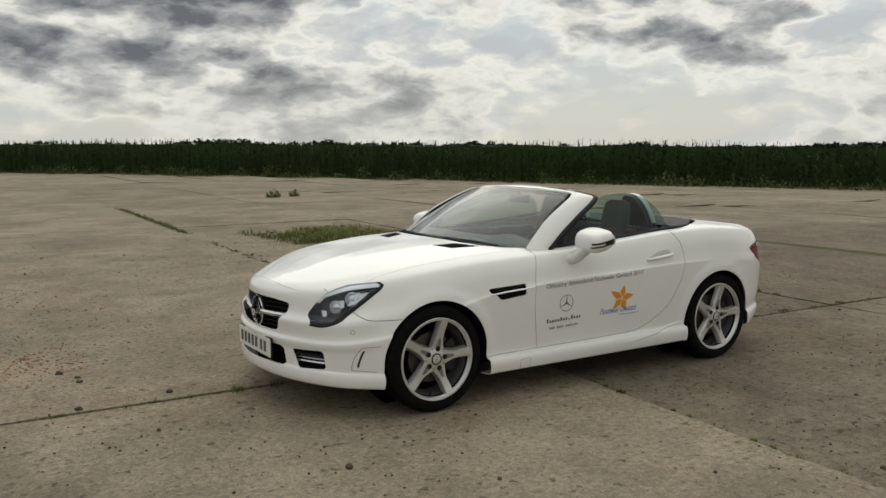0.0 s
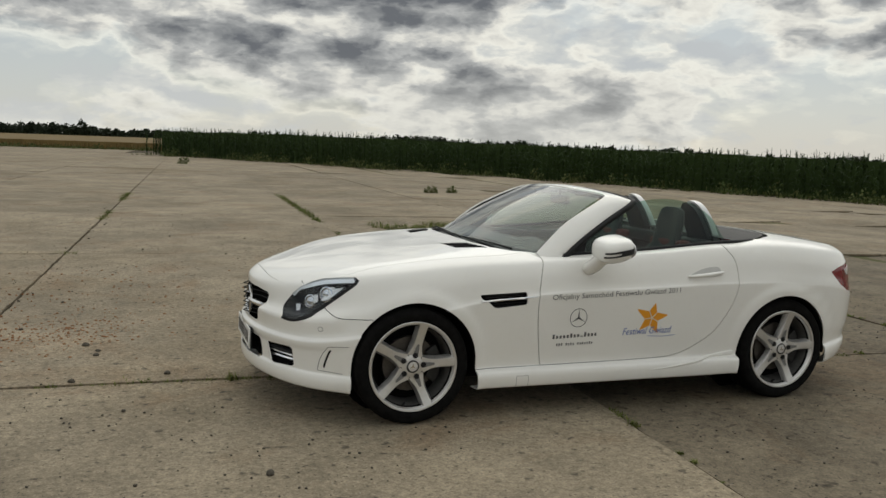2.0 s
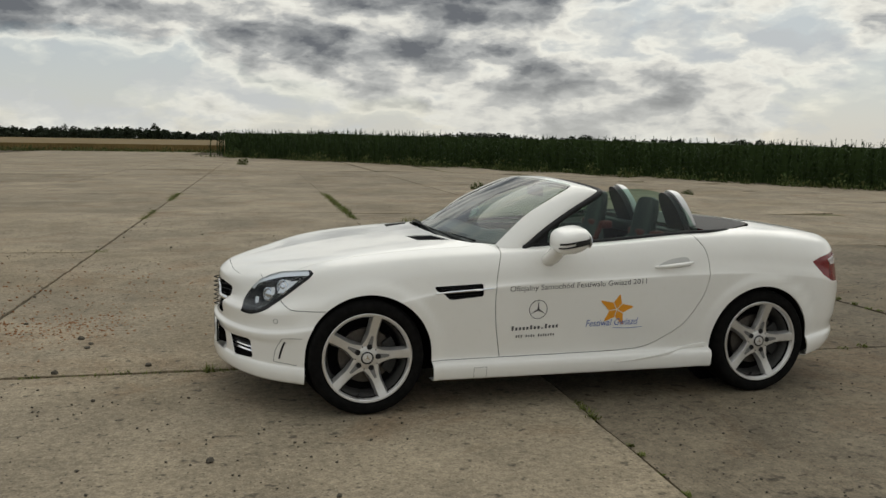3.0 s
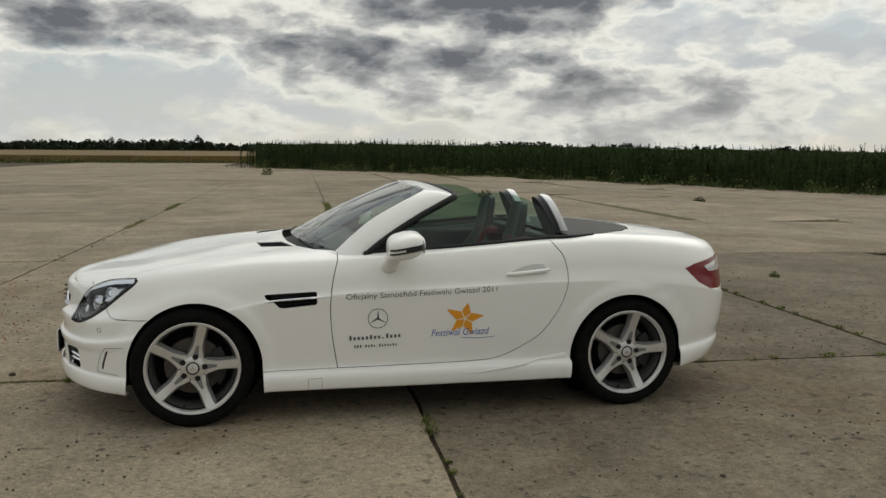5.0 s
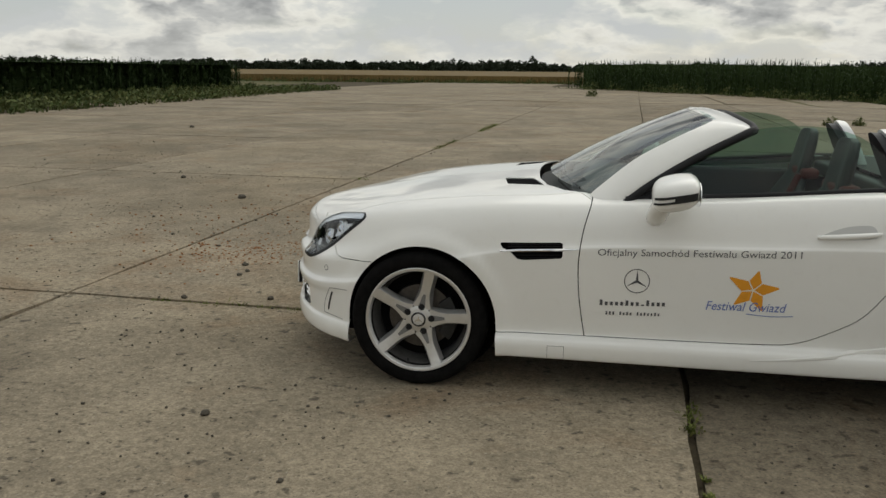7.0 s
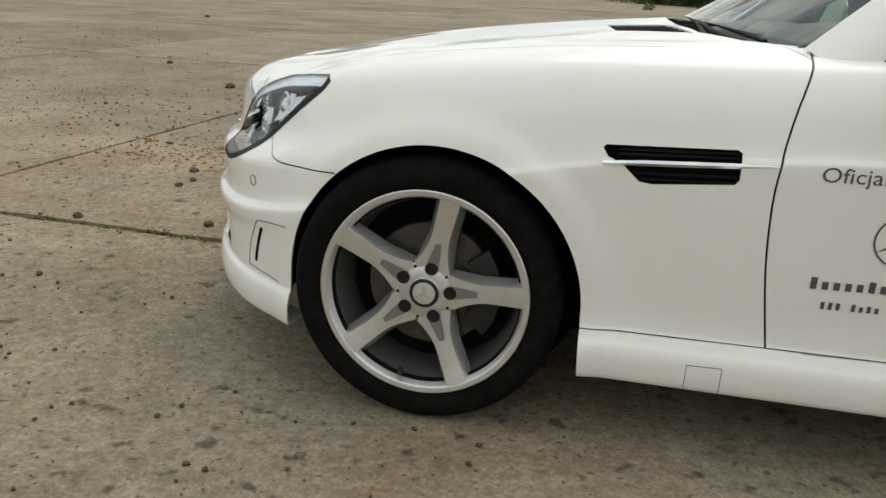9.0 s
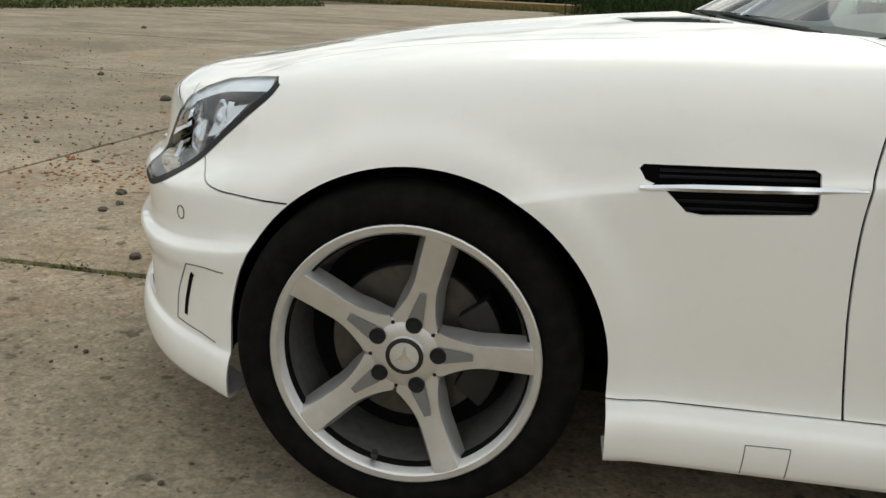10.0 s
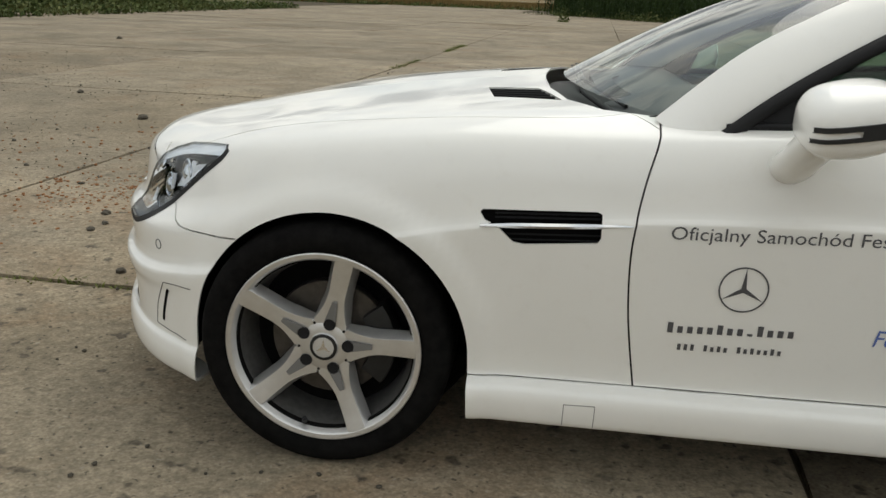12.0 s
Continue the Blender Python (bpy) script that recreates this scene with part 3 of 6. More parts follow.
def build_weeds():
    """Grass that grows in the joints, each patch a thing of its own."""
    def strip(p, q, count, radius, height, seed, label):
        bl = Blades(seed)
        for i in range(count):
            t = (i + bl.r.random()) / count
            bl.tuft(p.lerp(q, t) + Vector((bl.r.uniform(-.03, .03), bl.r.uniform(-.03, .03), -.012)), radius * bl.r.uniform(.5, 1.3), height * bl.r.uniform(.4, 1.2), 26)
        bl.make("grass_strip", GRASS, label, "grass")
    strip(joint_point(0, 1.75), joint_point(0, 3.0), 60, 0.10, 0.13, 51, "green grass strip growing along a slab joint")
    strip(joint_point(0, 0.95), joint_point(0, 1.5), 14, 0.10, 0.07, 52, "thin dry grass in a slab joint")
    strip(joint_point(-1, 1.0), joint_point(-1, 1.03), 4, 0.12, 0.06, 53, "small weed tuft where joints cross")
    strip(joint_point(-1, 1.75), joint_point(-1, 2.1), 16, 0.08, 0.08, 54, "green tufts along a slab joint")
    strip(joint_point(-1, 2.55), joint_point(-1, 3.0), 26, 0.10, 0.12, 55, "green tufts along a slab joint")
    strip(joint_point(-0.85, 0), joint_point(-0.45, 0), 20, 0.06, 0.05, 56, "sparse weeds in the joint before the car")
    strip(joint_point(-0.55, 0.0), joint_point(-0.47, 0.0), 5, 0.05, 0.09, 57, "small green weed tuft in a slab joint")
    strip(joint_point(0, -0.16), joint_point(0, -0.215), 5, 0.05, 0.075, 58, "green weed tuft in the joint beside the car")
    strip(joint_point(0, -0.28), joint_point(0, -0.6), 12, 0.03, 0.03, 59, "sparse weeds in a slab joint")
    strip(joint_point(1, 0.1), joint_point(1, 0.6), 14, 0.04, 0.05, 60, "sparse weeds in a slab joint")
    strip(joint_point(0.4, 0), joint_point(1.4, 0), 14, 0.04, 0.04, 61, "sparse weeds in a slab joint")
    bl = Blades(70)
    for _ in range(420):
        u, v = bl.r.gauss(0, 0.5), bl.r.gauss(0, 0.5)
        if abs(u) < 1.1 and abs(v) < 1.1:
            bl.tuft(Vector((4.05 + 1.15 * u, 8.7 + 1.7 * v, -SETTLED)), 0.16, 0.17 * bl.r.uniform(.5, 1.3), 30)
    bl.make("grass_patch", GRASS, "rough green grass patch breaking through the concrete", "grass")
    for n, (x, y, h) in enumerate(((7.6, 21.0, 0.35), (8.4, 21.2, 0.30), (1.2, 45.6, 0.55), (-17.0, 20.5, 0.3), (6.4, 3.6, 0.09), (14, 19, .3))):
        bl = Blades(80 + n)
        bl.clump(Vector((x, y, ground_z(x, y))), h * 0.7, h * 0.8, 90, h * 0.14)
        bl.tuft(Vector((x, y, ground_z(x, y))), h * 0.7, h, 70)
        bl.make("weed_bush", WEED, "small dark weed bush on bare concrete", "weeds")


def stone_mesh(seed, material, level=2):
    bm = bmesh.new()
    bmesh.ops.create_icosphere(bm, subdivisions=level, radius=1.0)
    for v in bm.verts:
        k = 1 + 0.45 * noise.noise(v.co * 1.3 + Vector((seed * 7.1, 0, 0)))
        v.co = Vector((v.co.x * k, v.co.y * k * 0.85, v.co.z * k * 0.6 + 0.3))
    me = bpy.data.meshes.new("stone")
    bm.to_mesh(me)
    bm.free()
    me.materials.append(material)
    return me


def build_stones():
    r = random.Random(91)
    greys = [stone_mesh(i, STONE) for i in range(4)]

    def stone(x, y, s, me, label):
        ob = put("stone", me)
        ob.matrix_basis = pose(x, y, ground_z(x, y), 0, 0, r.uniform(0, 360)) @ Matrix.Diagonal((s, s, s, 1))
        tagged(ob, label, "stone", "loose stones on the apron")
    for x, y, s in STONES:
        stone(x, y, s * 0.65, greys[r.randrange(4)], "loose dark grey stone on the concrete")
    for _ in range(120):
        x, y = r.uniform(-9, 6), r.uniform(-3.4, 14)
        if -0.9 < x < 3.4 and -1.0 < y < 1.0:
            continue
        stone(x, y, r.uniform(0.006, 0.018), greys[r.randrange(4)], "small grey pebble on the concrete")
    src = []
    for me in [stone_mesh(20 + i, STONE, 1) for i in range(4)] + [stone_mesh(30 + i, BRICKBIT, 1) for i in range(3)]:
        src.append(([v.co.copy() for v in me.vertices], [tuple(p.vertices) for p in me.polygons]))

    def grit(name, material, n, spread, size, kinds, label):
        vs, fs = [], []
        for _ in range(n):
            x, y = spread()
            if -0.8 < x < 3.3 and -0.85 < y < 0.85:
                continue
            co, po = src[r.choice(kinds)]
            s, a, b = size * r.uniform(0.4, 1.5), r.uniform(0, 6.3), len(vs)
            ca, sa = math.cos(a), math.sin(a)
            vs += [(x + s * (c.x * ca - c.y * sa), y + s * (c.x * sa + c.y * ca), s * c.z + ground_z(x, y)) for c in co]
            fs += [tuple(b + i for i in p) for p in po]
        tagged(put(name, mesh_from(name, vs, fs, material)), label, "gravel", kind="stuff")
    def patchy():
        while True:
            x, y = r.uniform(-8, 6.5), -3.6 + 15 * r.random() ** 1.3
            if noise.noise(Vector((x * 0.7, y * 0.7, 4.0))) + 0.35 > r.random() * 0.8:
                return x, y
    grit("gravel", STONE, 5200, patchy, 0.0062, (0, 1, 2, 3), "fine dark gravel scattered over the concrete")
    grit("brick_crumbs", BRICKBIT, 420, lambda: (r.gauss(-1.9, 0.32), r.gauss(1.75, 0.33)), 0.009, (4, 5, 6), "crumbled orange brick bits on the concrete")
    grit("brick_crumbs", BRICKBIT, 260, lambda: (r.gauss(-2.2, 0.9), r.gauss(3.2, 1.0)), 0.010, (4, 5, 6), "scattered reddish brick crumbs on the concrete")


STONES = [(-3.05, 4.45, 0.075), (-1.72, 1.28, 0.045), (-1.63, 1.10, 0.032), (-1.64, 0.98, 0.034), (-0.82, -1.38, 0.035),
          (-1.2, 0.42, 0.04), (-1.75, 0.35, 0.035), (-1.45, -0.3, 0.02), (-8.7, 15.1, 0.10), (-9.1, 7.9, 0.12), (-0.3, -1.9, 0.02),
          (-2.8, 2.3, 0.03), (-3.4, 3.1, 0.03), (-2.2, 1.9, 0.03), (-4.5, 6.0, 0.06), (0.6, -2.4, 0.018), (2.4, -2.0, 0.02)]

build_ground()
build_slabs()
build_fields()
far_wood()
build_weeds()
build_stones()


# ---- the car ----
KNOTS = (-0.85, -0.5, -0.2, 0.2, 0.75, 1.4, 2.0, 2.45, 2.9, 3.3)
FRONT_J, REAR_J = -0.02, 2.5
ARCHES = (0.012, 2.42)


def curve(values):
    """A smooth curve through values at KNOTS."""
    xs, ys = np.array(KNOTS), np.array(values, float)
    ms = np.gradient(ys, xs)

    def at(x):
        i = int(np.clip(np.searchsorted(xs, x) - 1, 0, len(xs) - 2))
        h = xs[i + 1] - xs[i]
        t = min(max((x - xs[i]) / h, 0.0), 1.0)
        return ((2 * t ** 3 - 3 * t ** 2 + 1) * ys[i] + (t ** 3 - 2 * t ** 2 + t) * h * ms[i]
                + (3 * t ** 2 - 2 * t ** 3) * ys[i + 1] + (t ** 3 - t ** 2) * h * ms[i + 1])
    return at


def hull_ring(front, rear, widths, heights, p=2.3, pr=5.0, n=(40, 120, 28)):
    """One level line of the left half of the body, from the nose's middle round to the tail's."""
    w, z, out = curve(widths), curve(heights), []
    for i in range(n[0]):
        a = math.pi / 2 * (1 - i / n[0])
        x = FRONT_J - (FRONT_J - front) * math.sin(a) ** (2 / p)
        out.append((x, -w(x) * math.cos(a), z(x)))
    for i in range(n[1]):
        x = FRONT_J + (REAR_J - FRONT_J) * i / n[1]
        out.append((x, -w(x), z(x)))
    for i in range(n[2] + 1):
        a = math.pi / 2 * i / n[2]
        x = REAR_J + (rear - REAR_J) * math.sin(a) ** (2 / pr)
        out.append((x, -w(x) * math.cos(a), z(x)))
    return np.array(out)


def flare(x, z):
    """How far the wing bulges round the wheel openings."""
    s = 0.0
    for cx in ARCHES:
        r = math.hypot(x - cx, z - 0.316)
        t = min(1.0, max(0.0, (0.430 - r) / 0.062))
        s += 0.011 * t * t * (3 - 2 * t)
    return s * min(1.0, max(0.0, (0.86 - z) / 0.15))


def hull_rings():
    g = []
    g.append(hull_ring(-0.68, 3.20, (.78, .79, .80, .80, .80, .80, .80, .80, .79, .78), (.175, .165, .16, .165, .17, .17, .175, .18, .21, .26), 2.65, 3.4))
    g.append(hull_ring(-0.782, 3.235, (.875, .893, .900, .902, .902, .902, .905, .902, .885, .87), (.205, .190, .184, .182, .182, .183, .187, .20, .235, .275), 2.65, 3.4))
    g.append(hull_ring(-0.790, 3.285, (.88, .898, .908, .912, .913, .913, .914, .908, .89, .875), (.240, .228, .226, .232, .236, .238, .242, .252, .285, .32), 2.65, 3.4))
    g.append(hull_ring(-0.785, 3.30, (.872, .890, .897, .903, .905, .906, .907, .899, .884, .873), (.275, .262, .262, .268, .271, .275, .279, .288, .325, .350), 2.65, 3.4))
    g.append(hull_ring(-0.773, 3.297, (.862, .878, .885, .869, .868, .868, .870, .874, .868, .862), (.288, .275, .275, .283, .287, .291, .296, .306, .350, .377), 2.65, 3.4))
    g.append(hull_ring(-0.774, 3.32, (.871, .884, .888, .886, .887, .887, .89, .89, .88, .87), (.37, .375, .40, .44, .45, .45, .46, .46, .45, .47), 2.65, 3.4))
    g.append(hull_ring(-0.787, 3.332, (.886, .893, .890, .895, .902, .905, .905, .905, .89, .875), (.432, .438, .50, .62, .69, .715, .735, .73, .68, .58), 2.65, 3.4))
    g.append(hull_ring(-0.766, 3.320, (.858, .872, .880, .887, .892, .895, .899, .902, .889, .871), (.451, .459, .520, .638, .707, .732, .752, .747, .697, .601), 2.65, 3.4))
    g.append(hull_ring(-0.784, 3.312, (.838, .858, .870, .877, .882, .884, .886, .889, .877, .857), (.540, .548, .602, .697, .754, .783, .808, .806, .755, .678), 2.6, 3.4))
    g.append(hull_ring(-0.758, 3.290, (.77, .815, .85, .866, .873, .874, .877, .88, .868, .845), (.572, .590, .668, .75, .795, .828, .86, .86, .81, .75), 2.3, 3.6))
    g.append(hull_ring(-0.752, 3.262, (.69, .745, .790, .818, .830, .832, .835, .832, .81, .77), (0.668, 0.715, 0.785, 0.838, 0.872, 0.915, 0.955, 0.961, 0.919, 0.845), 2.2, 3.8))
    g.append(hull_ring(-0.735, 3.246, (.62, .68, .735, .768, .787, .79, .79, .78, .76, .72), (0.688, 0.740, 0.808, 0.860, 0.889, 0.925, 0.972, 0.982, 0.941, 0.880), 2.2, 3.8))
    g.append(hull_ring(-0.705, 3.225, (.50, .57, .63, .67, .70, .72, .72, .70, .68, .64), (0.706, 0.762, 0.827, 0.880, 0.911, 0.935, 0.985, 0.992, 0.958, 0.900), 2.2, 4.0))
    g.append(hull_ring(-0.610, 3.175, (.28, .31, .34, .37, .40, .42, .42, .40, .38, .36), (0.720, 0.776, 0.838, 0.894, 0.940, 0.960, 1.000, 1.005, 0.972, 0.923)))
    g.append(hull_ring(-0.400, 3.03, (0,) * 10, (.728, .782, .844, .901, .950, .97, 1.0, 1.01, .978, .933)))
    return np.array(g)


def pchip_columns(g):
    """Fills in between the level lines, without overshoot, at about 2 to 3 cm."""
    step = np.sqrt(((g[1:] - g[:-1]) ** 2).sum(-1)).mean(1)
    t = np.r_[0, np.cumsum(step)]
    d = (g[1:] - g[:-1]) / step[:, None, None]
    m = np.zeros_like(g)
    m[0], m[-1] = d[0], d[-1]
    for k in range(1, len(g) - 1):
        w1, w2 = 2 * step[k] + step[k - 1], step[k] + 2 * step[k - 1]
        a, b = d[k - 1], d[k]
        same = a * b > 1e-12
        m[k] = np.where(same, (w1 + w2) / (w1 / np.where(same, a, 1) + w2 / np.where(same, b, 1)), 0)
    rows = []
    for k in range(len(g) - 1):
        n = max(3, int(round(step[k] / 0.017)))
        for j in range(n):
            s = j / n
            h = step[k]
            rows.append((2 * s ** 3 - 3 * s ** 2 + 1) * g[k] + (s ** 3 - 2 * s ** 2 + s) * h * m[k]
                        + (3 * s ** 2 - 2 * s ** 3) * g[k + 1] + (s ** 3 - s ** 2) * h * m[k + 1])
    rows.append(g[-1])
    return np.array(rows)


def hull_surface():
    p = pchip_columns(hull_rings())
    for r in p:
        for q in r:
            q[1] -= flare(q[0], q[2]) * min(1.0, -q[1] / 0.6)
    return p


def surface_normals(p):
    du, dv = np.gradient(p, axis=1), np.gradient(p, axis=0)
    n = np.cross(dv, du)
    ln = np.linalg.norm(n, axis=-1, keepdims=True)
    n = n / np.maximum(ln, 1e-9)
    n[-1] = (0, 0, 1)
    return n


HULL = hull_surface()
HULL_N = surface_normals(HULL)
if HULL_N[20, 60, 1] > 0:
    HULL_N = -HULL_N
HULL_N[-1] = (0, 0, 1)
HULL_N[:, 0, 1] = HULL_N[:, -1, 1] = 0


def hull_shell(inset, thick):
    """A closed half shell below the surface."""
    a, b = HULL - HULL_N * inset, HULL - HULL_N * (inset + thick)
    for s in (a, b):
        s[:, 0, 1] = s[:, -1, 1] = 0.0
        s[-1, :, 1] = 0.0
    return shell_between(a, b)


def shell_between(a, b):
    nv, nu = a.shape[:2]
    verts = [tuple(v) for v in a.reshape(-1, 3)] + [tuple(v) for v in b.reshape(-1, 3)]
    o = nv * nu
    faces = []
    for j in range(nv - 1):
        for i in range(nu - 1):
            k = j * nu + i
            faces.append((k, k + 1, k + nu + 1, k + nu))
            faces.append((o + k, o + k + nu, o + k + nu + 1, o + k + 1))
    rim = [(0, i) for i in range(nu)] + [(j, nu - 1) for j in range(1, nv)] + [(nv - 1, i) for i in range(nu - 2, -1, -1)] + [(j, 0) for j in range(nv - 2, 0, -1)]
    rim = [j * nu + i for j, i in rim]
    for q in range(len(rim)):
        r, s = rim[q], rim[(q + 1) % len(rim)]
        faces.append((s, r, o + r, o + s))
    bm = bmesh.new()
    vs = [bm.verts.new(v) for v in verts]
    for f in faces:
        bm.faces.new([vs[i] for i in f])
    bmesh.ops.recalc_face_normals(bm, faces=bm.faces)
    me = bpy.data.meshes.new("shell")
    bm.to_mesh(me)
    bm.free()
    return me



def hull_scaled(s, t):
    """A closed half shell between two copies of the surface drawn in towards the car's middle."""
    core = np.array((1.22, 0.0, 0.52))

    def drawn(k):
        q = core + (HULL - core) * np.array((1 - (1 - k) * 0.5, k, k))
        q[:, 0, 1] = q[:, -1, 1] = 0.0
        q[-1, :, 1] = 0.0
        return q
    return shell_between(drawn(s), drawn(t))
from mathutils.bvhtree import BVHTree


def grid_faces(nv, nu):
    return [(j * nu + i, j * nu + i + 1, (j + 1) * nu + i + 1, (j + 1) * nu + i) for j in range(nv - 1) for i in range(nu - 1)]


_nv, _nu = HULL.shape[:2]
HULL_F = grid_faces(_nv, _nu)
HULL_TREE = BVHTree.FromPolygons([tuple(v) for v in HULL.reshape(-1, 3)], HULL_F)
_flat_n, _flat_p = HULL_N.reshape(-1, 3), HULL.reshape(-1, 3)


def hull_normal(co):
    """The smooth normal of the body at the nearest place, and how far that is."""
    c = Vector((co.x, -abs(co.y), co.z))
    loc, _, idx, dist = HULL_TREE.find_nearest(c)
    ws, n = 0.0, Vector((0, 0, 0))
    for i in HULL_F[idx]:
        w = 1.0 / ((Vector(_flat_p[i]) - loc).length_squared + 1e-7)
        n += Vector(_flat_n[i]) * w
        ws += w
    n = (n / ws).normalized()
    if co.y > 0:
        n.y = -n.y
    return n, dist


def hull_y(x, z):
    """The left side's y at (x, z)."""
    loc, *_ = HULL_TREE.ray_cast(Vector((x, -2, z)), Vector((0, 1, 0)))
    return loc.y if loc else -0.88


def hull_z(x, y):
    loc, *_ = HULL_TREE.ray_cast(Vector((x, -abs(y), 2)), Vector((0, 0, -1)))
    return loc.z if loc else 0.9


def hull_x(y, z):
    loc, *_ = HULL_TREE.ray_cast(Vector((-2, -abs(y), z)), Vector((1, 0, 0)))
    return loc.x if loc else -0.83


# cutters: prisms along y (side outlines), z (plan outlines) and x (front outlines)
def along_y(y0, y1):
    return lambda u, v, w: (u, y0 + w * (y1 - y0), v)


def along_z(z0, z1):
    return lambda u, v, w: (u, v, z0 + w * (z1 - z0))


def along_x(x0, x1):
    return lambda u, v, w: (x0 + w * (x1 - x0), u, v)


def prism_mesh(outline, place):
    bm = bmesh.new()
    slab(bm, outline, 1.0, place)
    me = bpy.data.meshes.new("prism")
    bm.to_mesh(me)
    bm.free()
    return me


def strip(points, width, n=5):
    """The outline of a thin band along a smooth line."""
    p = smooth_path([(a, b, 0) for a, b in points], n)
    left, right = [], []
    for i, q in enumerate(p):
        d = (p[min(i + 1, len(p) - 1)] - p[max(i - 1, 0)]).normalized()
        s = Vector((-d.y, d.x, 0)) * width / 2
        left.append((q + s)[:2]), right.append((q - s)[:2])
    return left + right[::-1]


def arch_outline(cx, r=0.344):
    """A wheel opening: a half round with straight legs below the axle."""
    return [(cx + r * math.cos(a), 0.316 + r * math.sin(a)) for a in (math.pi * i / 48 for i in range(49))] + [(cx - r - .006, .10), (cx + r + .010, .10)]


def boolean(me, cutters, operation):
    """The mesh cut by each cutter in turn."""
    for cut in cutters:
        a, b = new("work", me), new("work", cut)
        mod = a.modifiers.new("cut", "BOOLEAN")
        mod.operation, mod.object, mod.solver = operation, b, "EXACT"
        dg = bpy.context.evaluated_depsgraph_get()
        dg.update()
        out = bpy.data.meshes.new_from_object(a.evaluated_get(dg))
        bpy.data.objects.remove(a), bpy.data.objects.remove(b)
        bpy.data.meshes.remove(me), bpy.data.meshes.remove(cut)
        me = out
    return me


def islands(me):
    """The loose pieces of a mesh, as lists of faces over shared points."""
    bm = bmesh.new()
    bm.from_mesh(me)
    bm.faces.ensure_lookup_table()
    seen, out = set(), []
    for f in bm.faces:
        if f.index in seen:
            continue
        stack, comp = [f], []
        seen.add(f.index)
        while stack:
            g = stack.pop()
            comp.append(g)
            for e in g.edges:
                for h in e.link_faces:
                    if h.index not in seen:
                        seen.add(h.index)
                        stack.append(h)
        vs = {}
        faces = []
        for g in comp:
            if all(abs(v.co.y) < 1e-4 for v in g.verts):
                continue
            faces.append([vs.setdefault(v.index, (len(vs), v.co.copy()))[0] for v in g.verts])
        pts = [c for _, c in sorted(vs.values(), key=lambda q: q[0])]
        if len(faces) > 3:
            out.append((pts, faces))
    bm.free()
    return out


def panel(name, pts, faces, material, parent, both=False, flip=False, label=""):
    """A body panel with the body's own smooth normals; both: with its mirror image; flip: the mirror image alone."""
    V, Fc = [], []
    if not flip:
        V, Fc = [tuple(p) for p in pts], [tuple(f) for f in faces]
    if both or flip:
        o = len(V)
        V += [(p.x, -p.y, p.z) for p in pts]
        Fc += [tuple(o + i for i in reversed(f)) for f in faces]
    me = mesh_from(name, V, Fc, material, smooth=True)
    custom = []
    cache = {}
    for poly in me.polygons:
        fn = poly.normal
        for li in poly.loop_indices:
            vi = me.loops[li].vertex_index
            if vi not in cache:
                cache[vi] = hull_normal(me.vertices[vi].co)
            n, d = cache[vi]
            custom.append(n if d < 0.004 and n.dot(fn) > 0.6 else fn.copy())
    me.normals_split_custom_set(custom)
    return put(name, me, parent, label)


def patch(outline, place, inset=0.0, thick=0.006):
    """A piece of the body's skin inside an outline."""
    me = boolean(hull_shell(inset, thick), [prism_mesh(outline, place)], "INTERSECT")
    return islands(me)


HEADLIGHT = [(-.648, .533), (-.622, .595), (-.580, .665), (-.542, .703), (-.492, .730), (-.430, .752), (-.340, .768), (-.286, .775),
             (-.280, .766), (-.297, .743), (-.345, .703), (-.405, .652), (-.458, .607), (-.510, .572), (-.560, .545), (-.606, .528)]
TAIL = [(2.782, .800), (2.85, .824), (3.00, .848), (3.15, .860), (3.40, .862), (3.40, .668), (3.08, .660), (2.98, .668), (2.88, .715)]
VENT = [(.366, .690), (.372, .697), (.50, .703), (.630, .7095), (.640, .704), (.641, .650), (.634, .640), (.47, .6245), (.445, .628), (.408, .662), (.378, .672)]
BONNET_VENT = [(.328, -.285), (.474, -.350), (.536, -.560), (.358, -.490)]
COCKPIT = [(.490, .3), (.490, -.10), (.505, -.35), (.548, -.55), (.632, -.662), (.79, -.735), (.90, -.770), (1.2, -.782), (1.9, -.782),
           (2.12, -.770), (2.32, -.715), (2.50, -.59), (2.62, -.42), (2.69, -.22), (2.71, 0), (2.71, .3)]
GRILLE = [(.2, .650), (-.20, .647), (-.322, .636), (-.340, .622), (-.334, .588), (-.285, .482), (-.262, .466), (-.20, .462), (.2, .460)]
LOWER_MID = [(.3, .385), (-.315, .385), (-.345, .372), (-.365, .292), (-.345, .272), (.3, .266)]
LOWER_SIDE = [(-.415, .380), (-.606, .388), (-.622, .377), (-.630, .292), (-.617, .281), (-.475, .273), (-.455, .279)]
DOOR = [(.775, 1.04), (.760, .90), (.730, .785), (.714, .68), (.711, .593), (.722, .46), (.752, .287), (1.152, .291), (1.52, .299), (1.66, .318),
        (1.79, .378), (1.90, .453), (1.998, .59), (2.038, .70), (2.044, .79), (2.02, .885), (1.97, .95), (1.90, 1.05)]
BONNET = [(-.690, .15), (-.688, -.10), (-.672, -.26), (-.630, -.40), (-.580, -.500), (-.525, -.570), (-.42, -.630), (-.28, -.672),
          (0.0, -.706), (.30, -.726), (.52, -.732), (.64, -.716), (.72, -.67)]
BUMPER = [(-.49, .655), (-.445, .607), (-.415, .580), (-.385, .570), (-.33, .569), (-.22, .573)]
BOOT = [(2.45, -.60), (2.62, -.64), (2.85, -.64), (3.05, -.62), (3.45, -.60)]


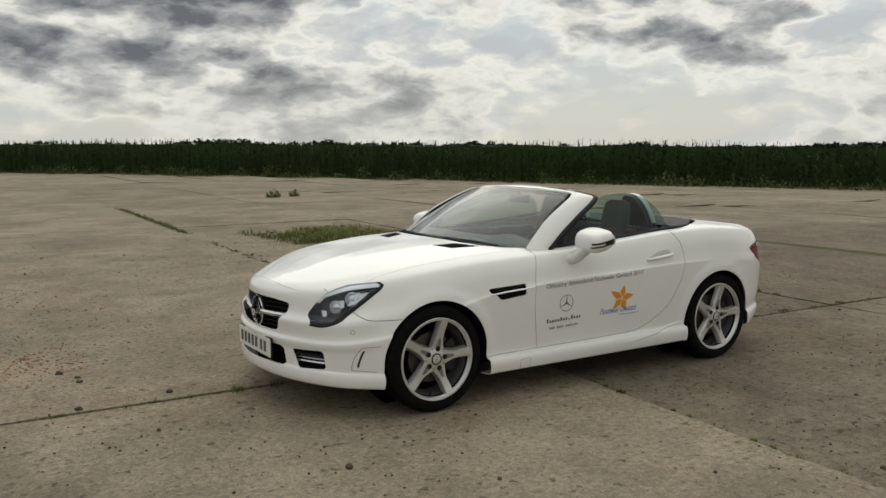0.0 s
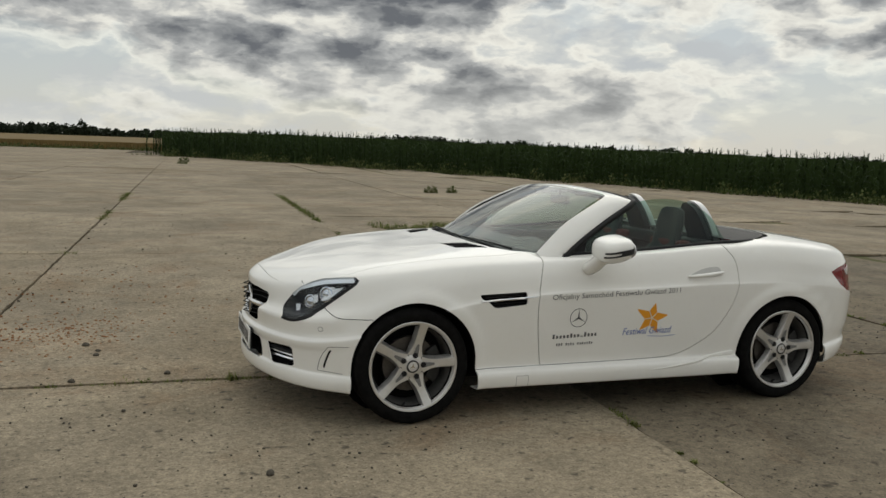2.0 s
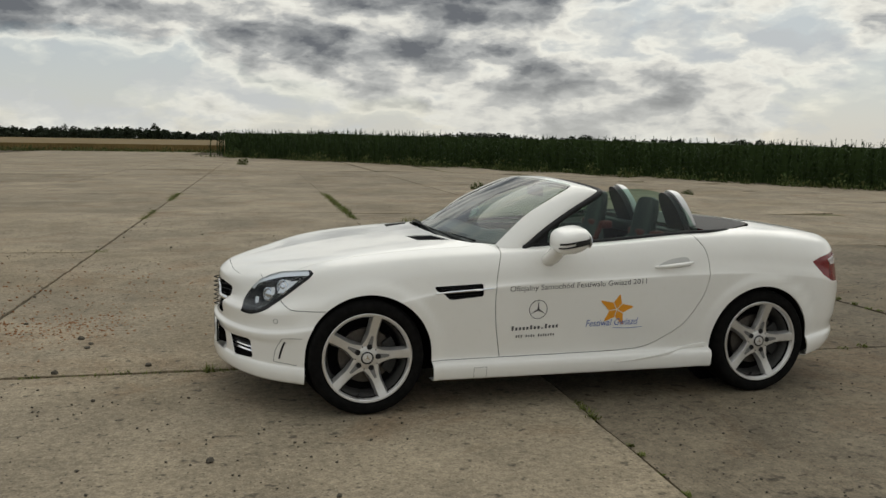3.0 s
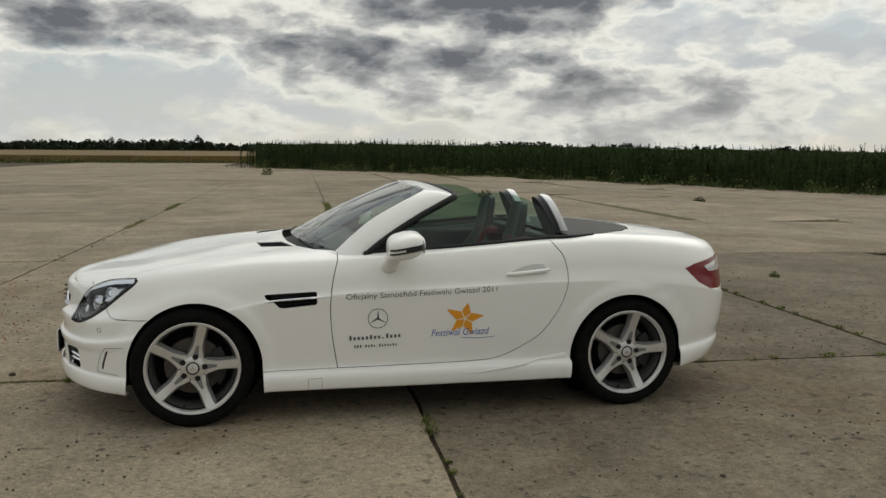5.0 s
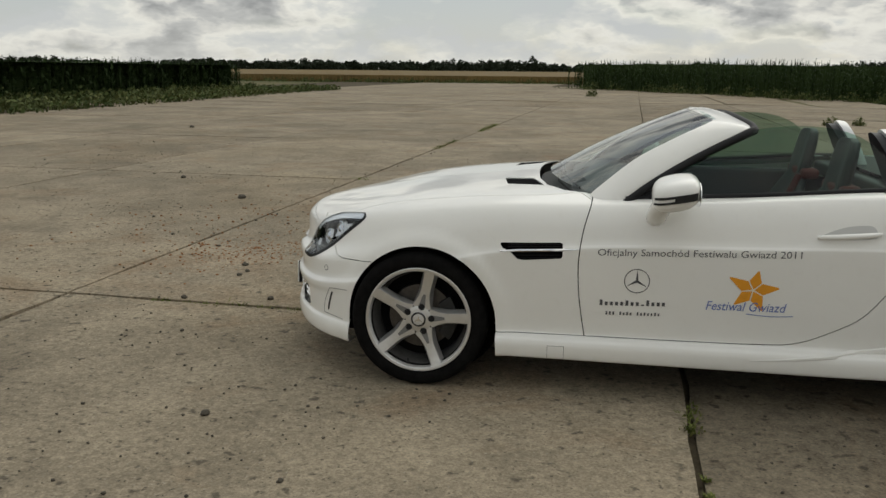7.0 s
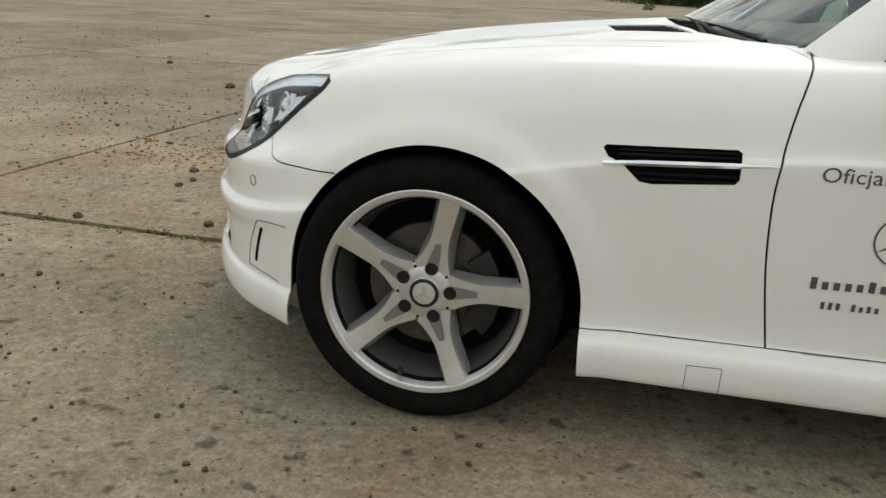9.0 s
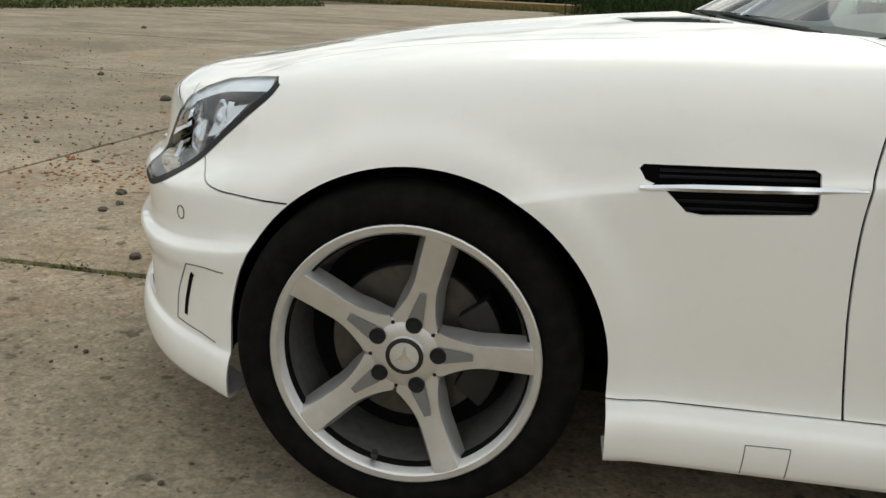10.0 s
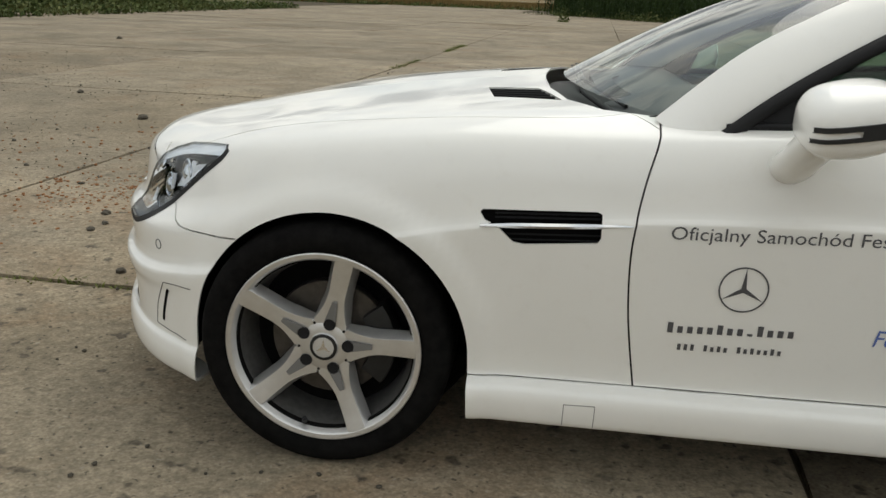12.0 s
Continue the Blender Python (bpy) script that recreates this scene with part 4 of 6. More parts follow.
def smooth_loop(pts, n=3):
    """A closed outline with rounded corners."""
    p = [Vector((*q, 0)) for q in pts]
    p = [p[-1]] + p + p[:2]
    full = smooth_path(p, n)
    return [q[:2] for q in full[n:-n - 1]]


def door_strip():
    """The door's shut line, with its two sharp lower and front corners kept."""
    a, b = DOOR[:7], DOOR[6:]
    return [strip(a, 0.0045), strip([(.749, .2868)] + b[1:], 0.0045), strip([(.335, .282), (.55, .284), (.752, .287)], 0.004)]


def build_body():
    me = hull_shell(0.0, 0.007)
    cuts = [prism_mesh(arch_outline(cx), along_y(-1.3, -.45)) for cx in ARCHES]
    cuts += [prism_mesh(COCKPIT, along_z(.55, 1.4))]
    cuts += [prism_mesh(HEADLIGHT, along_y(-1.2, -.42)), prism_mesh(TAIL, along_y(-1.2, -.40)), prism_mesh(VENT, along_y(-1.2, -.80))]
    cuts += [prism_mesh(BONNET_VENT, along_z(.70, 1.2))]
    cuts += [prism_mesh(GRILLE, along_x(-1.1, -.60)), prism_mesh(LOWER_MID, along_x(-1.1, -.60)), prism_mesh(LOWER_SIDE, along_x(-1.1, -.45))]
    cuts += [prism_mesh(s, along_y(-1.2, -.55)) for s in door_strip()]
    cuts += [prism_mesh(strip(BONNET, 0.0028), along_z(.60, 1.3)), prism_mesh(strip(BUMPER, 0.004), along_y(-1.2, -.5))]
    cuts += [prism_mesh(strip([(-.520, .690), (-.535, .722), (-.548, .775)], 0.005), along_y(-.75, -.50))]
    cuts += [prism_mesh(strip(BOOT, 0.005), along_z(.72, 1.3))]
    cuts += [prism_mesh(strip([(.655, -.640), (.71, -.715), (.755, -.790)], 0.004), along_z(.845, 1.3))]
    return islands(boolean(me, cuts, "DIFFERENCE"))


car = thing("car", label="white open-top two-seat roadster parked on concrete", category="car")
car.rotation_euler.y = math.asin(SETTLED / 2.43)


def add_body():
    for pts, faces in build_body():
        lo = [min(p[k] for p in pts) for k in range(3)]
        hi = [max(p[k] for p in pts) for k in range(3)]
        mid = [(a + b) / 2 for a, b in zip(lo, hi)]
        big = hi[0] - lo[0]
        if lo[0] > 0.6 and hi[0] < 2.15 and big > 1.0:
            panel("door", pts, faces, PAINT, car, label="white door with printed lettering")
            panel("door", pts, faces, PAINT, car, flip=True)
        elif hi[0] < 0.9 and big > 0.9 and lo[2] > 0.6:
            panel("bonnet", pts, faces, PAINT, car, both=True)
        elif hi[0] < 0.3 and big > 0.3:
            panel("front_bumper", pts, faces, PAINT, car, both=True)
        elif lo[0] > 2.3 and lo[2] > 0.6:
            panel("boot_lid", pts, faces, PAINT, car, both=True)
        elif hi[0] < 1.1 and big > 0.9:
            panel("front_body", pts, faces, PAINT, car, both=True)
        elif big > 2.0:
            panel("body", pts, faces, PAINT, car, both=True)
        else:
            panel("trim_panel", pts, faces, PAINT, car)
            panel("trim_panel", pts, faces, PAINT, car, flip=True)
    # a dark lining behind the shut lines
    me = boolean(hull_scaled(0.955, 0.945), [prism_mesh(arch_outline(ARCHES[0], .38), along_y(-1.3, -.3)), prism_mesh(arch_outline(ARCHES[1], .38), along_y(-1.3, -.3)),
                 prism_mesh(COCKPIT, along_z(.3, 1.4)), prism_mesh(HEADLIGHT, along_y(-1.2, -.40))], "DIFFERENCE")
    V, Fc = [], []
    for pts, faces in islands(me):
        for s in (1, -1):
            o = len(V)
            V += [(p.x, s * p.y, p.z) for p in pts]
            Fc += [tuple(o + i for i in (f if s > 0 else reversed(f))) for f in faces]
    put("inner_lining", mesh_from("inner_lining", V, Fc, LINER), car)
    bm = bmesh.new()
    box(bm, -.40, 3.0, -.62, .62, .17, .22, .01)
    part("underbody", bm, LINER, car)
    for cx in ARCHES:
        for s in (-1, 1):
            bm = bmesh.new()
            prof = [(.352, s * -.30), (.352, s * -.02), (.345, 0.0), (.36, s * .004), (.372, s * -.30)]
            n = 40
            rings = []
            for r, y in prof:
                rings.append([bm.verts.new((r * math.cos(a), y, r * math.sin(a))) for a in (radians(-6 + 192 * k / n) for k in range(n + 1))])
            for p, q in zip(rings, rings[1:]):
                for k in range(n):
                    bm.faces.new((p[k], q[k], q[k + 1], p[k + 1]))
            inner = [bm.verts.new((.36 * math.cos(a), s * -.30, .36 * math.sin(a))) for a in (2 * math.pi * k / 40 for k in range(40))]
            bm.faces.new(inner)
            for v in bm.verts:
                limit = -hull_y(cx + v.co.x, max(.215, v.co.z + .312)) - .012 - .855
                if s * v.co.y > limit:
                    v.co.y = s * limit
            ob = part("wheel_arch_liner", bm, LINER, car)
            ob.location = (cx, s * 0.855, 0.312)


# ---- wheels ----
INLAY = plain("inlay_grey", (0.20, 0.20, 0.20), 0.5, metal=0.5)


def build_wheel():
    wheel = thing("wheel", label="", category="")
    bm = bmesh.new()
    tread = [(.241, -.100), (.252, -.110), (.270, -.1165), (.290, -.115), (.304, -.107), (.3125, -.094), (.3165, -.075)]
    prof = tread + [(.317, -.05), (.3115, -.048), (.3115, -.041), (.317, -.039), (.3175, -.004), (.3115, -.002), (.3115, .004), (.3175, .006)]
    prof += [(r, -y) for r, y in reversed(tread)] + [(.22, .09), (.22, -.09)]
    lathe(bm, prof, 96, closed=True)
    part("tyre", bm, TYRE, wheel, smooth=35)
    bm = bmesh.new()
    lip = [(.2405, -.100), (.2450, -.108), (.2450, -.1120), (.2425, -.1140), (.2320, -.1125), (.2275, -.108), (.2235, -.088), (.2200, -.084), (.2300, -.080)]
    lathe(bm, lip, 96, closed=True)
    rim = part("rim", bm, RIM, wheel, smooth=35)
    # the barrel's dark grey has the shade behind the spokes painted in
    bm = bmesh.new()
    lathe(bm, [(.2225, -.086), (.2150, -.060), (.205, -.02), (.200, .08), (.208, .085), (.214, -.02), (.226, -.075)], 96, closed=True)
    part("barrel", bm, RIM_INSIDE, rim, "rim barrel in dark grey with shade painted in", smooth=40)
    # wide black shield closes the barrel, deepening the shade in the spoke gaps
    bm = bmesh.new()
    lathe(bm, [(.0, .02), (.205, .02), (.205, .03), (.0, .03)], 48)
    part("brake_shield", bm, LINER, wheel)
    # five spokes round a hub, dished, with bevelled flanks
    for k in range(5):
        bm = bmesh.new()
        axis = radians(77 + 72 * k)
        ca, sa = math.cos(axis), math.sin(axis)
        stations = []
        for i in range(15):
            t = i / 14
            r = 0.050 + 0.187 * t
            blend = max(0.0, 1 - (r - 0.050) / 0.095)
            half = 0.0195 + 0.030 * blend ** 1.8 + 0.005 * t
            face = -0.090 - 0.0225 * t + 0.006 * math.sin(math.pi * t)
            stations.append((r, min(half, r * math.tan(radians(36))), face))
        rows = []
        for r, half, face in stations:
            skirt = .012 * min(1, (r - .05) / .05)
            sec = [(-half - skirt, face + .034), (-half - .0005, face + .003), (-half + .0015, face), (-.004, face - .0006), (.004, face - .0006), (half - .0015, face), (half + .0005, face + .003), (half + skirt, face + .034)]
            rows.append([bm.verts.new((r * ca - w * sa, y, r * sa + w * ca)) for w, y in sec])
        for p, q in zip(rows, rows[1:]):
            for j in range(7):
                bm.faces.new((p[j], p[j + 1], q[j + 1], q[j]))
            bm.faces.new((p[7], p[0], q[0], q[7]))
        bm.faces.new(rows[0][::-1]), bm.faces.new(rows[-1])
        bmesh.ops.recalc_face_normals(bm, faces=bm.faces)
        part("spoke", bm, RIM, rim, smooth=22)
        # sunk wedge towards the hub
        bm = bmesh.new()
        slab(bm, [(.070, -.0140), (.070, .0140), (.122, .0060), (.122, -.0060)], .003,
             lambda u, v, w: (u * ca - v * sa, -.0932 - .0225 * (u - .05) / .187 + .0045 * math.sin(math.pi * (u - .05) / .187) - w * .3, u * sa + v * ca), bevel=.0006)
        part("spoke_inlay", bm, INLAY, rim)
    bm = bmesh.new()
    lathe(bm, [(.0, -.0935), (.034, -.0945), (.056, -.0925), (.072, -.086), (.075, -.060), (.060, -.02), (.0, -.02)], 48)
    part("hub", bm, RIM, wheel, smooth=40)
    bm = bmesh.new()
    lathe(bm, [(.0, -.1005), (.027, -.1005), (.0345, -.099), (.0368, -.0955), (.0368, -.09)], 40)
    cap = part("hub_cap", bm, SATIN, wheel, "grey centre cap with silver star", smooth=30)
    bm = bmesh.new()
    lathe(bm, [(.0265, -.1012), (.0272, -.1018), (.0340, -.1003), (.0345, -.0992)], 40)
    part("cap_ring", bm, CALIPER, cap)
    bm = bmesh.new()
    for k in range(3):
        a = radians(90 + 120 * k)
        ca, sa = math.cos(a), math.sin(a)
        slab_b = [(0, -.0055), (.021, 0), (0, .0055)]
        b2 = bmesh.new()
        slab(b2, slab_b, .0016, lambda u, v, w: (u * ca - v * sa, -.1005 - w, u * sa + v * ca))
        me = bpy.data.meshes.new("t")
        b2.to_mesh(me), b2.free()
        bm.from_mesh(me), bpy.data.meshes.remove(me)
    part("star", bm, CHROME, cap)
    for k in range(5):
        a = radians(77 + 72 * k)
        bm = bmesh.new()
        lathe(bm, [(.0, -.0952), (.0085, -.0952), (.0090, -.0942), (.0140, -.0955), (.0152, -.0945), (.0152, -.08)], 20)
        bolt = part("wheel_bolt", bm, BLACK, wheel)
        bolt.location = (.0600 * math.cos(a), -.0012, .0600 * math.sin(a))
        bm = bmesh.new()
        lathe(bm, [(.0, -.0945), (.0036, -.0945), (.0036, -.088)], 10)
        d = part("rivet", bm, BLACK, wheel)
        a += radians(36)
        d.location = (.0640 * math.cos(a), .0035, .0640 * math.sin(a))
    bm = bmesh.new()
    tube(bm, [(.213 * math.cos(radians(257)), -.096, .213 * math.sin(radians(257))), (.196 * math.cos(radians(257)), -.112, .196 * math.sin(radians(257)))], [.0075, .006], 10)
    part("valve", bm, BLACK, wheel)
    bm = bmesh.new()
    lathe(bm, [(.06, -.030), (.148, -.030), (.150, -.027), (.150, -.003), (.148, 0), (.06, 0)], 72)
    part("brake_disc", bm, DISC, wheel, smooth=30)
    bm = bmesh.new()
    outline = [(.108 * math.cos(a), .108 * math.sin(a)) for a in (radians(-38 + 7.6 * i) for i in range(11))]
    outline += [(.172 * math.cos(a), .172 * math.sin(a)) for a in (radians(38 - 7.6 * i) for i in range(11))]
    slab(bm, outline, .085, lambda u, v, w: (u, -.055 + w, v), bevel=.006)
    part("brake_caliper", bm, CALIPER, wheel, smooth=30)
    return wheel


def add_wheels():
    first = build_wheel()
    places = [(0, -1), (2.43, -1), (0, 1), (2.43, 1)]
    for n, (x, s) in enumerate(places):
        m = pose(x, s * 0.775, 0.316, 0, 0, 0 if s < 0 else 180)
        w = first if n == 0 else copy_thing(first, m)
        w.matrix_basis = m
        w.parent = car


# ---- front details ----
def add_lamps():
    for s in (-1, 1):
        flip = s > 0
        lamp = None
        for pts, faces in patch(HEADLIGHT, along_y(-1.2, -.42), 0.0005, .003):
            lamp = panel("headlight", pts, faces, LENS, car, flip=flip, label="clear headlight with chrome reflectors")
            lamp.visible_shadow = False
        for pts, faces in islands(boolean(hull_scaled(0.925, 0.92), [prism_mesh([(-.67, .50), (-.67, .72), (-.50, .77), (-.26, .79), (-.26, .70), (-.44, .56), (-.53, .51)], along_y(-1.2, -.36))], "INTERSECT")):
            panel("lamp_housing", pts, faces, LAMP_DARK, lamp, flip=flip)
        # thin dark surround and bright upper strip, just under the lens
        for pts, faces in patch(strip([(-.585, .652), (-.556, .690), (-.51, .712), (-.43, .740), (-.34, .755), (-.296, .760)], .026, 4), along_y(-1.2, -.42), 0.006, .004):
            panel("light_strip", pts, faces, REFLECTOR, lamp, flip=flip)
        for pts, faces in patch(strip(HEADLIGHT[8:] + [HEADLIGHT[0]], .012, 4), along_y(-1.2, -.42), -0.0008, .004):
            panel("lamp_seal", pts, faces, BLACK, lamp, flip=flip)
        for (x, z, r, mat) in ((-.518, .633, .030, CHROME), (-.442, .680, .034, CHROME)):
            y = hull_y(x, z)
            n = Vector((-.75, -.62, .15)).normalized()
            c = Vector((x, y, z)) - Vector(hull_normal(Vector((x, y, z)))[0]) * .022
            rot = n.to_track_quat("Z", "Y").to_matrix()
            bm = bmesh.new()
            rings = []
            for rr, h in ((r * 1.22, -.022), (r * 1.25, .004), (r * 1.05, .006), (r, -.004), (r * .8, .004), (r * .45, .011), (r * .05, .013)):
                rings.append([bm.verts.new(c + rot @ Vector((rr * math.cos(a), rr * math.sin(a), h))) for a in (2 * math.pi * k / 28 for k in range(28))])
            for p, q in zip(rings, rings[1:]):
                for k in range(28):
                    bm.faces.new((p[k], p[(k + 1) % 28], q[(k + 1) % 28], q[k]))
            bm.faces.new(rings[-1])
            if flip:
                for v in bm.verts:
                    v.co.y = -v.co.y
                bmesh.ops.reverse_faces(bm, faces=bm.faces)
            part("projector", bm, mat, lamp, smooth=40)
        # upright bright fins beside the projectors
        for x, z, h in ((-.562, .592, .030), (-.480, .648, .040), (-.402, .700, .030)):
            bm = bmesh.new()
            slab(bm, [(x - .009, z - h * .6), (x + .007, z - h * .45), (x + .012, z + h * .5), (x - .006, z + h * .45)], .004,
                 lambda u, v, w: (u, (-1 if not flip else 1) * (-hull_y(u, v) - .016 - w), v))
            part("reflector_fin", bm, REFLECTOR, lamp)
        # bright triangular reflector behind the projectors
        bm = bmesh.new()
        slab(bm, [(-.458, .640), (-.43, .648), (-.394, .676), (-.350, .718), (-.420, .700)], .003,
             lambda u, v, w: (u, (-1 if not flip else 1) * (-hull_y(u, v) - .014 - w), v))
        part("side_reflector", bm, REFLECTOR, lamp)
        tail = None
        for pts, faces in patch(TAIL, along_y(-1.2, -.40), 0.001, .004):
            tail = panel("tail_light", pts, faces, RED_LENS, car, flip=flip, label="dark red tail light with clear stripe")
        stripe = [(2.93, .806), (3.02, .822), (3.15, .832), (3.4, .832), (3.4, .776), (3.06, .770), (2.97, .772)]
        for pts, faces in patch(stripe, along_y(-1.2, -.45), -.0012, .003):
            panel("clear_stripe", pts, faces, GREY_LENS, tail, flip=flip)


def backing(name, y0, y1, z0, z1, depth, label="", ridge=None):
    """A dark sheet behind an opening of the nose, following its curve."""
    bm = bmesh.new()
    n, rows = 14, []
    for j in range(5):
        z = z0 + (z1 - z0) * j / 4
        rows.append([bm.verts.new((hull_x(y0 + (y1 - y0) * i / n, z) + depth, y0 + (y1 - y0) * i / n, z)) for i in range(n + 1)])
    for p, q in zip(rows, rows[1:]):
        for i in range(n):
            bm.faces.new((p[i], p[i + 1], q[i + 1], q[i]))
    return part(name, bm, LINER, car, label)


def add_front():
    # radiator grille: dark honeycomb behind, a silver bar and a round badge
    grille = backing("grille", -.40, .40, .41, .67, .075, "black grille with silver bar and round badge")
    for k in range(7):
        bm = bmesh.new()
        z = .475 + .027 * k
        half = .25 + .06 * (z - .44) / .2
        tube(bm, [(hull_x(y, z) + .045, y, z) for y in (-half, -half * .5, 0, half * .5, half)], .0035, 6)
        part("grille_slat", bm, BLACK, grille)
    for s in (-1, 1):
        bm = bmesh.new()
        pts = []
        for y in (.07, .12, .18, .24, .29, .318):
            pts.append((hull_x(y, .565) + .012, s * y, .553 + .03 * (y - .07)))
        secs = []
        for x, y, z in pts:
            secs.append([bm.verts.new((x + a, y, z + b)) for a, b in ((-.012, .012), (-.018, .0), (-.012, -.014), (.012, -.016), (.012, .014))])
        for p, q in zip(secs, secs[1:]):
            for k in range(5):
                bm.faces.new((p[k], p[(k + 1) % 5], q[(k + 1) % 5], q[k]))
        bm.faces.new(secs[0]), bm.faces.new(secs[-1])
        bmesh.ops.recalc_face_normals(bm, faces=bm.faces)
        part("grille_bar", bm, CHROME, grille, smooth=40)
    bm = bmesh.new()
    prof = [(.088, 0), (.095, .008), (.095, .018), (.086, .022), (.080, .014), (.080, .0)]
    rings = [[bm.verts.new((-.738 - d, r * math.cos(a), .545 + r * math.sin(a))) for a in (2 * math.pi * k / 48 for k in range(48))] for r, d in prof]
    for p, q in zip(rings, rings[1:]):
        for k in range(48):
            bm.faces.new((p[k], q[k], q[(k + 1) % 48], p[(k + 1) % 48]))
    for k in range(3):
        a = radians(90 + 120 * k)
        ca, sa = math.cos(a), math.sin(a)
        b2 = bmesh.new()
        slab(b2, [(0, -.016), (.082, -.002), (.082, .002), (0, .016)], .010, lambda u, v, w: (-.743 - w, u * ca - v * sa, .545 + u * sa + v * ca))
        me = bpy.data.meshes.new("t")
        b2.to_mesh(me), b2.free()
        bm.from_mesh(me), bpy.data.meshes.remove(me)
    bmesh.ops.recalc_face_normals(bm, faces=bm.faces)
    part("badge", bm, CHROME, grille, smooth=40)
    # lower intakes
    backing("lower_intake", -.44, .44, .245, .395, .07)
    for s in (-1, 1):
        intake = backing("side_intake", *((-.645, -.395) if s < 0 else (.395, .645)), .262, .395, .05, "black bumper intake with chrome blades")
        for z, m in ((.352, BLACK), (.335, CHROME), (.312, CHROME)):
            bm = bmesh.new()
            ys = [.418 + .205 * i / 6 for i in range(7)]
            secs = []
            for y in ys:
                x = hull_x(y, z) + .024
                secs.append([bm.verts.new((x + a, s * y, z + b)) for a, b in ((-.008, .0), (.0, .007), (.03, .006), (.03, -.006), (.0, -.007))])
            for p, q in zip(secs, secs[1:]):
                for k in range(5):
                    bm.faces.new((p[k], p[(k + 1) % 5], q[(k + 1) % 5], q[k]))
            bm.faces.new(secs[0]), bm.faces.new(secs[-1])
            bmesh.ops.recalc_face_normals(bm, faces=bm.faces)
            part("intake_blade", bm, m, intake, smooth=40)
    # number plate, its characters as plain bars
    bm = bmesh.new()
    slab(bm, [(-.26, .300), (.26, .300), (.26, .412), (-.26, .412)], .008, lambda u, v, w: (-.783 + w, u, v), bevel=.002)
    plate = part("number_plate", bm, PLATE, car, "white number plate with plain dark bars")
    for k in range(7):
        bm = bmesh.new()
        y = -.205 + .062 * k + (.02 if k > 1 else 0)
        slab(bm, [(y, .325), (y + .036, .325), (y + .036, .390), (y, .390)], .002, lambda u, v, w: (-.7855 + w, u, v))
        part("plate_bar", bm, PRINT, plate)
    bm = bmesh.new()
    slab(bm, [(-.263, .295), (.263, .295), (.263, .417), (-.263, .417)], .01, lambda u, v, w: (-.775 + w, u, v), bevel=.003)
    part("plate_holder", bm, BLACK, car)


